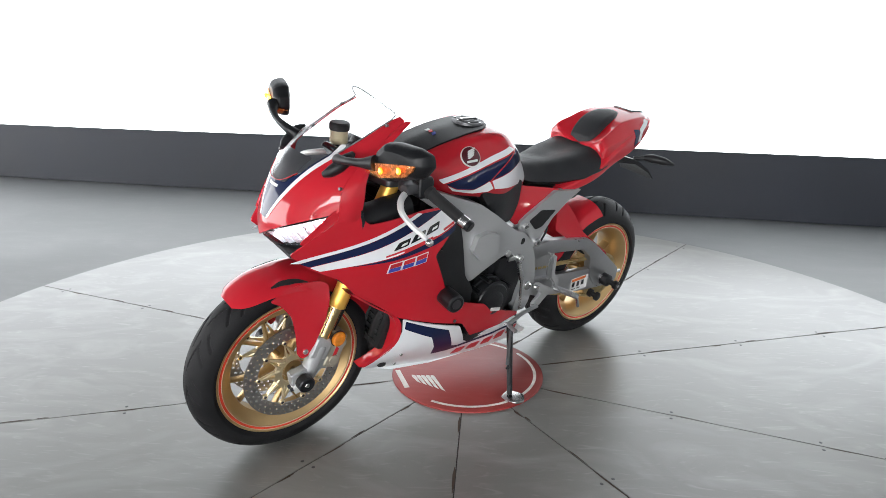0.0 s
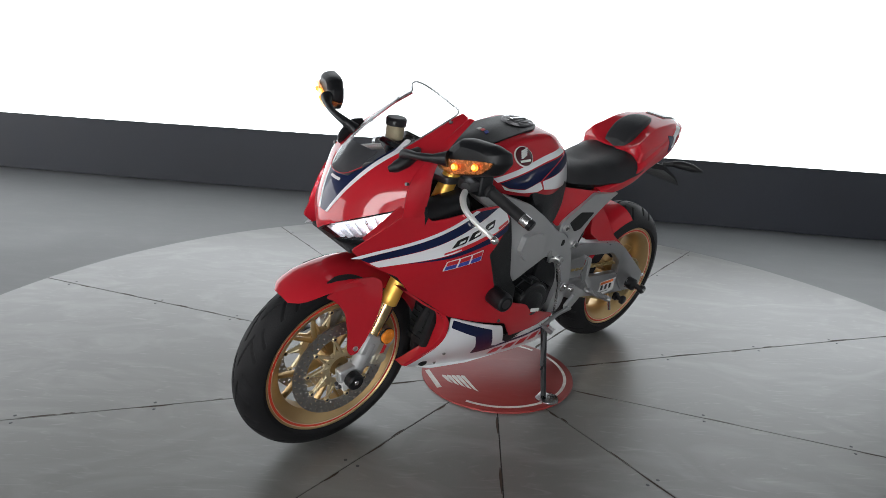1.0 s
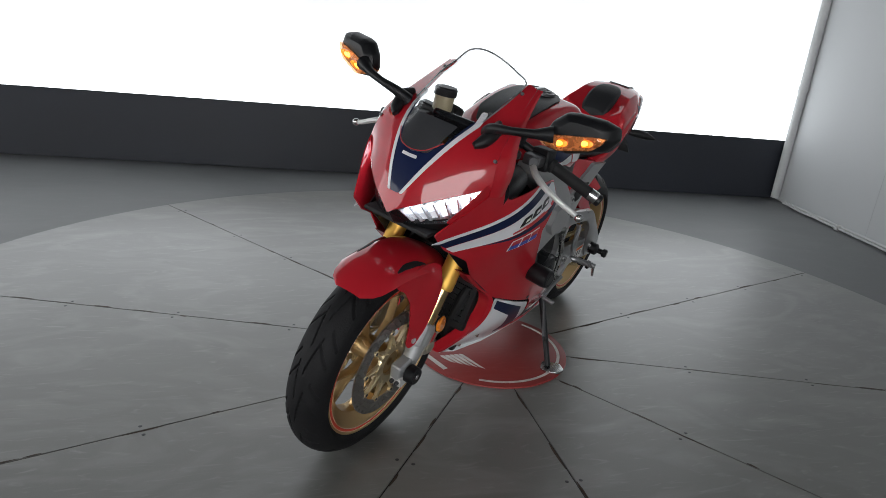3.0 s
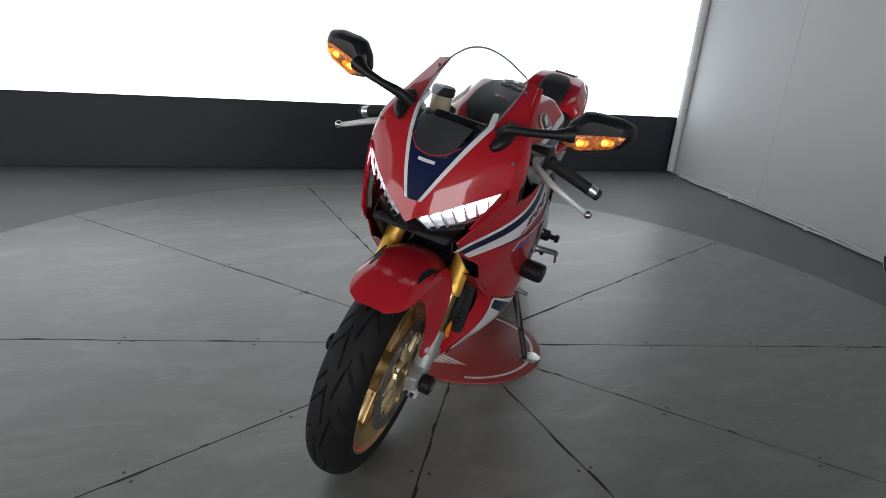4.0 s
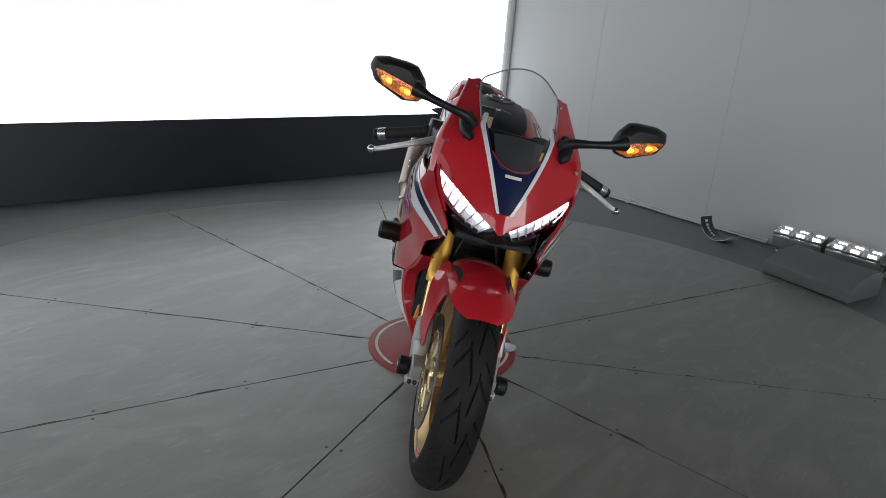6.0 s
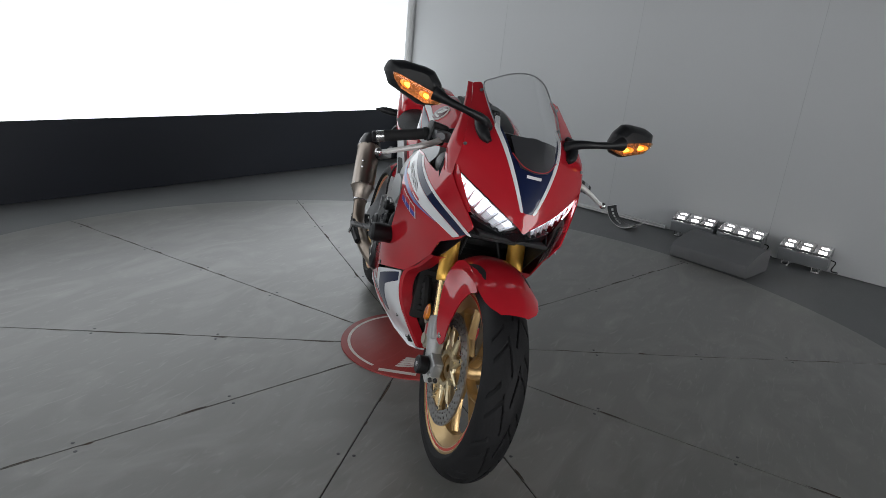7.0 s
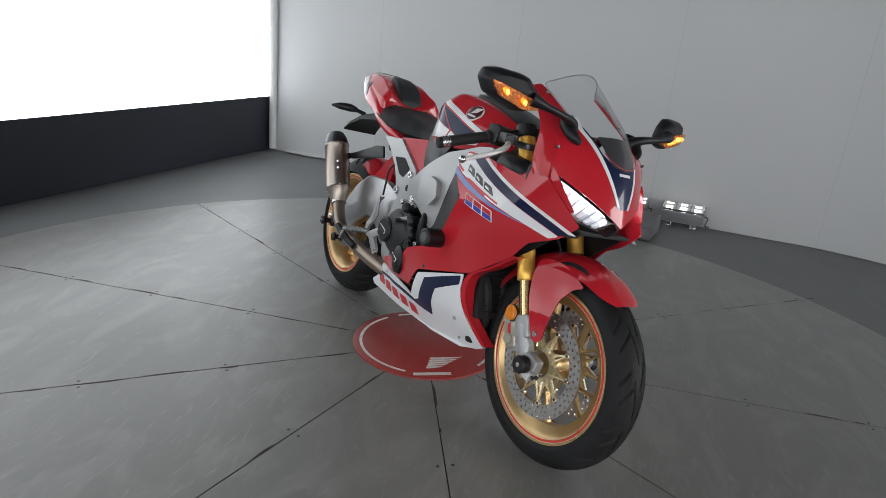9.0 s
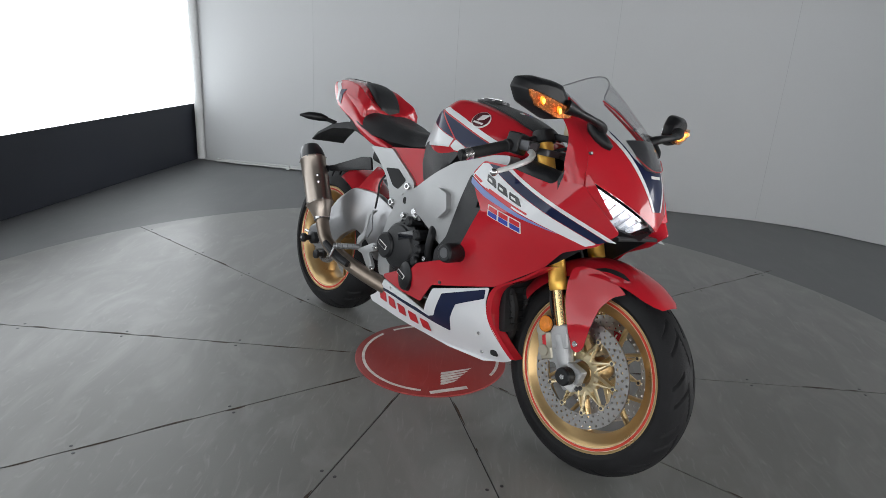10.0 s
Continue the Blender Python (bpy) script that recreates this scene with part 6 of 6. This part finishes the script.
bp("lower_cover", moved(lathe([(0.0, 0.0), (0.046, 0.0), (0.046, 0.03), (0.040, 0.050), (0.024, 0.058), (0, 0.06)], 32), along((0.022, -0.165, 0.382), (0.022, -1, 0.375)) @ Matrix.Diagonal((0.82, 1, 1.25, 1))), BLACK, core, "black oval cover")
bp("guard_badge", moved(box((0.042, 0.003, 0.016), (0, 0, 0), 0.003, 2), pose(0.015, -0.226, 0.385, 0, 22, 0)), STICKER, core)
bp("guard_badge", moved(box((0.038, 0.003, 0.012), (0, 0, 0), 0.003, 2), pose(0.015, -0.2275, 0.385, 0, 22, 0)), BLACK, core)
bp("water_hose", tube([(0.06, -0.15, 0.58), (0.09, -0.185, 0.55), (0.085, -0.18, 0.48), (0.10, -0.15, 0.42)], 0.014, 12), BLACK, core)
for x, z in ((-0.075, 0.575), (-0.01, 0.583), (-0.03, 0.562), (0.08, 0.46)):
    bp("engine_bolt", rod((x, -0.17, z), (x, -0.195, z), 0.010, 10), STEEL, core)
bp("bracket", prism([(-0.10, 0.575), (0.0, 0.592), (0.01, 0.575), (-0.09, 0.555)], -0.18, -0.172, "y", 0.002, 0.006), CAST, core)
# left side: generator cover, sprocket cover, gear linkage
cover((0.020, 0.140, 0.425), 1, 0.080, 0.062, ENGINE, core, "black generator cover")
bp("guard", join(prism([(0.09, 0.47), (0.02, 0.515), (-0.05, 0.48), (-0.065, 0.42), (-0.02, 0.36), (0.06, 0.345), (0.095, 0.40)], 0.184, 0.192, "y", 0.004, 0.03), bar((0.022, 0.186, 0.425), (0.022, 1, 0.425), [(0, 0.05), (0.016, 0.047), (0.022, 0.038)], 28)), BLACK, core)
bp("guard_badge", moved(box((0.046, 0.003, 0.013), (0, 0, 0), 0.003, 2), pose(0.015, 0.209, 0.405, 0, -12, 0)), STICKER, core)
bp("lower_case", prism([(0.09, 0.36), (-0.04, 0.345), (-0.08, 0.315), (0.10, 0.280), (0.145, 0.310)], 0.13, 0.185, "y", 0.008, 0.02), ENGINE, core)
bp("sprocket_cover", prism([(-0.05, 0.56), (-0.16, 0.52), (-0.17, 0.36), (-0.07, 0.33), (-0.03, 0.45)], 0.10, 0.135, "y", 0.006, 0.02), ENGINE, core)
for x, z in ((0.085, 0.480), (0.05, 0.515), (-0.055, 0.47), (-0.05, 0.37), (0.075, 0.355), (0.115, 0.325)):
    bp("engine_bolt", rod((x, 0.15, z), (x, 0.196, z), 0.008, 8), ENGINE, core)
sh = bp("gear_linkage", join(rod((-0.105, 0.165, 0.560), (-0.130, 0.178, 0.470), 0.009, 12), rod((-0.130, 0.178, 0.470), (-0.145, 0.180, 0.345), 0.005, 10), box((0.05, 0.012, 0.018), (-0.085, 0.158, 0.560), 0.004), rod((-0.105, 0.160, 0.562), (-0.105, 0.182, 0.562), 0.012, 14)), STEEL, None, "bare steel gear linkage")
bp("gear_lever", join(tube([(-0.245, 0.178, 0.330), (-0.17, 0.178, 0.318), (-0.10, 0.180, 0.290)], 0.008, 10), rod((-0.10, 0.180, 0.290), (-0.10, 0.225, 0.285), 0.008, 10)), CAST, sh)

# swingarm: a braced box on the left, a bowed one on the right, joined ahead of the wheel
L = bp("swingarm", join(prism([(-0.20, 0.560), (-0.30, 0.575), (-0.54, 0.535), (-0.60, 0.500), (-0.775, 0.365), (-0.800, 0.345), (-0.800, 0.285), (-0.770, 0.270), (-0.66, 0.285), (-0.60, 0.355), (-0.58, 0.445), (-0.52, 0.490), (-0.32, 0.515), (-0.22, 0.505)], 0.098, 0.132, "y", 0.006, 0.014),
     prism([(-0.20, 0.420), (-0.40, 0.405), (-0.60, 0.385), (-0.70, 0.365), (-0.70, 0.275), (-0.55, 0.290), (-0.30, 0.330), (-0.20, 0.370)], 0.100, 0.128, "y", 0.006, 0.014),
     prism([(-0.19, 0.57), (-0.36, 0.57), (-0.38, 0.52), (-0.36, 0.36), (-0.22, 0.34), (-0.17, 0.42)], -0.10, 0.11, "y", 0.01, 0.03)), SWINGM, None, "silver aluminium swingarm")
bp("arm_right", prism([(-0.20, 0.560), (-0.34, 0.600), (-0.50, 0.590), (-0.60, 0.520), (-0.70, 0.400), (-0.795, 0.350), (-0.800, 0.285), (-0.690, 0.270), (-0.60, 0.300), (-0.53, 0.380), (-0.44, 0.430), (-0.34, 0.400), (-0.28, 0.340), (-0.20, 0.370)], -0.130, -0.098, "y", 0.010, 0.03), SWINGM, L, "bowed silver arm")
bp("chain_guard", sheet([(-0.31, 0.525), (-0.56, 0.500), (-0.62, 0.450), (-0.58, 0.440), (-0.52, 0.475), (-0.31, 0.49)], lambda x, z: 0.095, "y", 1, 0, 0.004, 0.05, 0.01), BLACK, L)
st = bp("warning_sticker", box((0.105, 0.001, 0.062), (-0.545, 0.1290, 0.330), 0, 1, (0, 2, 0)), STICKER, L, "white warning sticker with orange head")
bp("sticker_head", box((0.085, 0.001, 0.012), (-0.538, 0.1298, 0.353), 0, 1, (0, 2, 0)), ORANGE, st)
for k in range(3):
    bp("sticker_sign", box((0.014, 0.001, 0.022), (-0.510 - 0.028 * k, 0.1298, 0.331), 0, 1, (0, 2, 0)), GLOSSBLACK if k != 1 else DARKSTEEL, st)
for k in range(2):
    bp("sticker_line", box((0.022, 0.001, 0.003), (-0.515 - 0.03 * k, 0.1298, 0.310), 0, 1, (0, 2, 0)), DARKSTEEL, st)
for s in (1, -1):
    bp("adjuster", rod((-0.80, s * 0.115, 0.318), (-0.84, s * 0.115, 0.318), 0.007, 8), STEEL, L)
    bp("axle_plate", box((0.045, 0.008, 0.04), (-0.70, s * 0.136, 0.319), 0.004), STEEL, L)

# hugger over the rear wheel
hug = []
for j in range(15):
    a = radians(8 + 70 * j / 14)
    w = float(np.interp(j, [0, 4, 14], [0.060, 0.090, 0.102]))
    hug.append([(REAR.x + (0.338 - 0.045 * abs(u) ** 3) * math.cos(a), w * u, REAR.z + (0.338 - 0.045 * abs(u) ** 3) * math.sin(a)) for u in np.linspace(-1, 1, 13)])
hb = loft(hug, closed=False, caps=False)
bmesh.ops.solidify(hb, geom=hb.faces[:], thickness=0.004)
hg = bp("rear_hugger", hb, RED, None, "glossy red hugger over the rear wheel", angle=45)
for s in (1, -1):
    bp("hugger_side", sheet([(-0.345, 0.600), (-0.345, 0.690), (-0.40, 0.705), (-0.46, 0.640), (-0.52, 0.560), (-0.72, 0.425), (-0.70, 0.405), (-0.56, 0.485), (-0.45, 0.535)], surf([(-0.35, 0.70, 0.100), (-0.35, 0.60, 0.112), (-0.5, 0.55, 0.112), (-0.7, 0.41, 0.112), (-0.45, 0.64, 0.098)]), "y", s, 0, 0.004, 0.03, 0.012), RED, hg)

# chain and sprockets
SPR, PIN, CY_ = (Vector((-0.702, 0, 0.319)), 0.098), (Vector((-0.165, 0, 0.420)), 0.040), 0.104
sp = bp("rear_sprocket", join(at_axle(lathe([(0.060, -0.003), (0.094, -0.003), (0.094, 0.003), (0.060, 0.003)], 60, True), REAR, 0, CY_), *[at_axle(tube([(0.03, 0, 0), (0.065, 0, 0)], 0.008, 6, 1), REAR, 72 * k, CY_) for k in range(5)]), CHAINM, rw, "gold chain sprocket")
d = SPR[0] - PIN[0]
ln = d.length
ang = math.atan2(d.z, d.x)
al = math.acos((SPR[1] - PIN[1]) / ln)
loop = []
for j in range(13):
    a = ang + al - 2 * al * j / 12
    loop.append(SPR[0] + SPR[1] * Vector((math.cos(a), 0, math.sin(a))))
for j in range(13):
    a = ang - al - (2 * math.pi - 2 * al) * j / 12
    loop.append(PIN[0] + PIN[1] * Vector((math.cos(a), 0, math.sin(a))))
loop.append(loop[0])
acc = [0.0]
for a, b in zip(loop, loop[1:]):
    acc.append(acc[-1] + (b - a).length)
N = 114


def on_chain(q):
    q %= acc[-1]
    return Vector((float(np.interp(q, acc, [p.x for p in loop])), CY_, float(np.interp(q, acc, [p.z for p in loop]))))


links = []
for k in range(N):
    a, b = on_chain(acc[-1] * k / N), on_chain(acc[-1] * (k + 1) / N)
    o = 0.0068 if k % 2 else 0.0048
    for y in (-o, o):
        mid = (a + b) / 2 + Vector((0, y, 0))
        th = math.degrees(math.atan2(b.z - a.z, b.x - a.x))
        links.append(box(((b - a).length + 0.006, 0.0016, 0.0115), tuple(mid), 0.003, 1, (0, -th, 0)))
    links.append(rod(a - Vector((0, 0.0085, 0)), a + Vector((0, 0.0085, 0)), 0.0042, 6))
ch = bp("chain", join(*links), CHAINM, None, "gold drive chain")
bp("chain_run", bar((-0.165, CY_ - 0.004, 0.420), (-0.165, CY_ + 0.5, 0.420), [(0, 0.036), (0.008, 0.036)], 17), DARKSTEEL, ch)

# ---- exhaust ----
ex = bp("exhaust_pipe", tube([(0.10, -0.04, 0.235), (-0.06, -0.09, 0.255), (-0.171, -0.145, 0.278), (-0.30, -0.186, 0.303), (-0.42, -0.200, 0.325), (-0.505, -0.208, 0.355), (-0.545, -0.212, 0.405), (-0.565, -0.213, 0.445)], [0.030, 0.030, 0.030, 0.029, 0.028, 0.027, 0.027, 0.027], 24), PIPE, None, "heat-stained steel exhaust pipe")
a, b = Vector((-0.560, -0.213, 0.436)), Vector((-0.748, -0.205, 0.705))
D_ = (b - a).normalized()
can = bp("silencer", moved(lathe([(0.0, 0.0), (0.030, 0.0), (0.034, 0.015), (0.048, 0.060), (0.053, 0.064), (0.053, 0.074), (0.0515, 0.076), (0.0515, 0.262), (0.053, 0.264), (0.053, 0.272)], 40), along(a, b) @ Matrix.Diagonal((1.0, 1, 1.12, 1))), TITAN, ex, "brushed titanium silencer", angle=50)
bp("end_cap", moved(lathe([(0.052, 0.270), (0.052, 0.280), (0.046, 0.310), (0.034, 0.338), (0.028, 0.338), (0.026, 0.30), (0.0, 0.30)], 40), along(a, b) @ Matrix.Diagonal((1.0, 1, 1.12, 1))), CARBON, can, "black end cap")
bp("clamp_band", moved(lathe([(0.0305, -0.004), (0.0325, -0.002), (0.0325, 0.012), (0.0305, 0.014)], 32), along(a, b)), STEEL, can)
for k in (0.068, 0.268):
    for j in range(10):
        th = radians(36 * j)
        m = along(a, b) @ Matrix.Diagonal((1.0, 1, 1.12, 1))
        c = m @ Vector((0.053 * math.cos(th), k, 0.053 * math.sin(th)))
        e = m @ Vector((0.056 * math.cos(th), k, 0.056 * math.sin(th)))
        bp("rivet", rod(c, e, 0.0032, 8), STEEL, can)
for k in range(2):
    p = a + D_ * (0.155 + 0.03 * k) + Vector((0.052, -0.022, 0.02))
    bp("rivet", rod(p, p + Vector((0.004, -0.006, 0)), 0.005, 8), STEEL, can)
bp("hanger", join(prism([(-0.36, 0.745), (-0.42, 0.735), (-0.60, 0.662), (-0.672, 0.640), (-0.672, 0.620), (-0.60, 0.632), (-0.40, 0.680), (-0.34, 0.690)], -0.168, -0.158, "y", 0.003, 0.010), rod((-0.655, -0.16, 0.633), (-0.655, -0.195, 0.633), 0.014, 14)), BLACK, ex, "black exhaust hanger")
bp("heat_shield", tube([(-0.315, -0.222, 0.318), (-0.40, -0.232, 0.335), (-0.475, -0.236, 0.360)], [0.013, 0.016, 0.012], 10), BLACK, ex, "black heat shield")

# rear brake bits, shock, inner mudguard
bp("shock", join(rod((-0.20, 0.0, 0.42), (-0.10, 0, 0.66), 0.030), *[at_axle(lathe([(0.032, -0.004), (0.038, 0), (0.032, 0.004)], 20), Vector((-0.19 + 0.013 * k, 0, 0.45 + 0.03 * k))) for k in range(6)]), FORKGOLD, None, "gold rear shock")
bp("inner_tail", join(box((0.30, 0.20, 0.10), (-0.30, 0, 0.745), 0.02, 2, (0, 10, 0)), box((0.26, 0.16, 0.05), (-0.56, 0, 0.83), 0.02, 2, (0, 14, 0)), box((0.14, 0.22, 0.12), (-0.12, 0, 0.74), 0.02)), DARK, None)
bp("tank_base", join(box((0.34, 0.22, 0.16), (0.14, 0, 0.79), 0.03, 3), box((0.16, 0.18, 0.12), (0.33, 0, 0.85), 0.03, 3)), DARK, None)
cable = bp("brake_line", tube([(-0.26, -0.12, 0.72), (-0.285, -0.155, 0.66), (-0.275, -0.165, 0.60), (-0.285, -0.160, 0.55)], 0.004, 8), BLACK, None)
bp("sensor_line", tube([(-0.255, 0.11, 0.70), (-0.275, 0.125, 0.63), (-0.25, 0.13, 0.58)], 0.004, 8), BLACK, cable)

# ---- side stand ----
top, foot = Vector((-0.135, 0.150, 0.305)), Vector((-0.045, 0.298, 0.072))
ss = bp("side_stand", join(tube([top, top.lerp(foot, 0.5), foot], [0.013, 0.011, 0.010], 12, 1), rod(top - Vector((0, 0.03, 0)), top + Vector((0, 0.018, 0)), 0.020), box((0.07, 0.05, 0.04), (-0.14, 0.125, 0.300), 0.01)), BLACK, None, "black side stand with bare steel foot")
m = Matrix.Translation(foot) @ pose(0, 0, 0, 10.2, 0, 20)
bp("stand_foot", moved(prism([(-0.032, -0.022), (0.022, -0.026), (0.036, 0.0), (0.034, 0.040), (0.006, 0.062), (-0.034, 0.042)], -0.011, -0.003, "z", 0.002, 0.012), m), STEEL, ss, "bare steel stand foot")
bp("stand_spring", rod(top + Vector((0.005, 0.018, -0.01)), top.lerp(foot, 0.62) + Vector((0.012, 0.0, 0.0)), 0.0065, 10), DARKSTEEL, ss)
bp("stand_tang", rod(top.lerp(foot, 0.62), top.lerp(foot, 0.62) + Vector((0.026, 0.012, -0.004)), 0.005, 8), BLACK, ss)
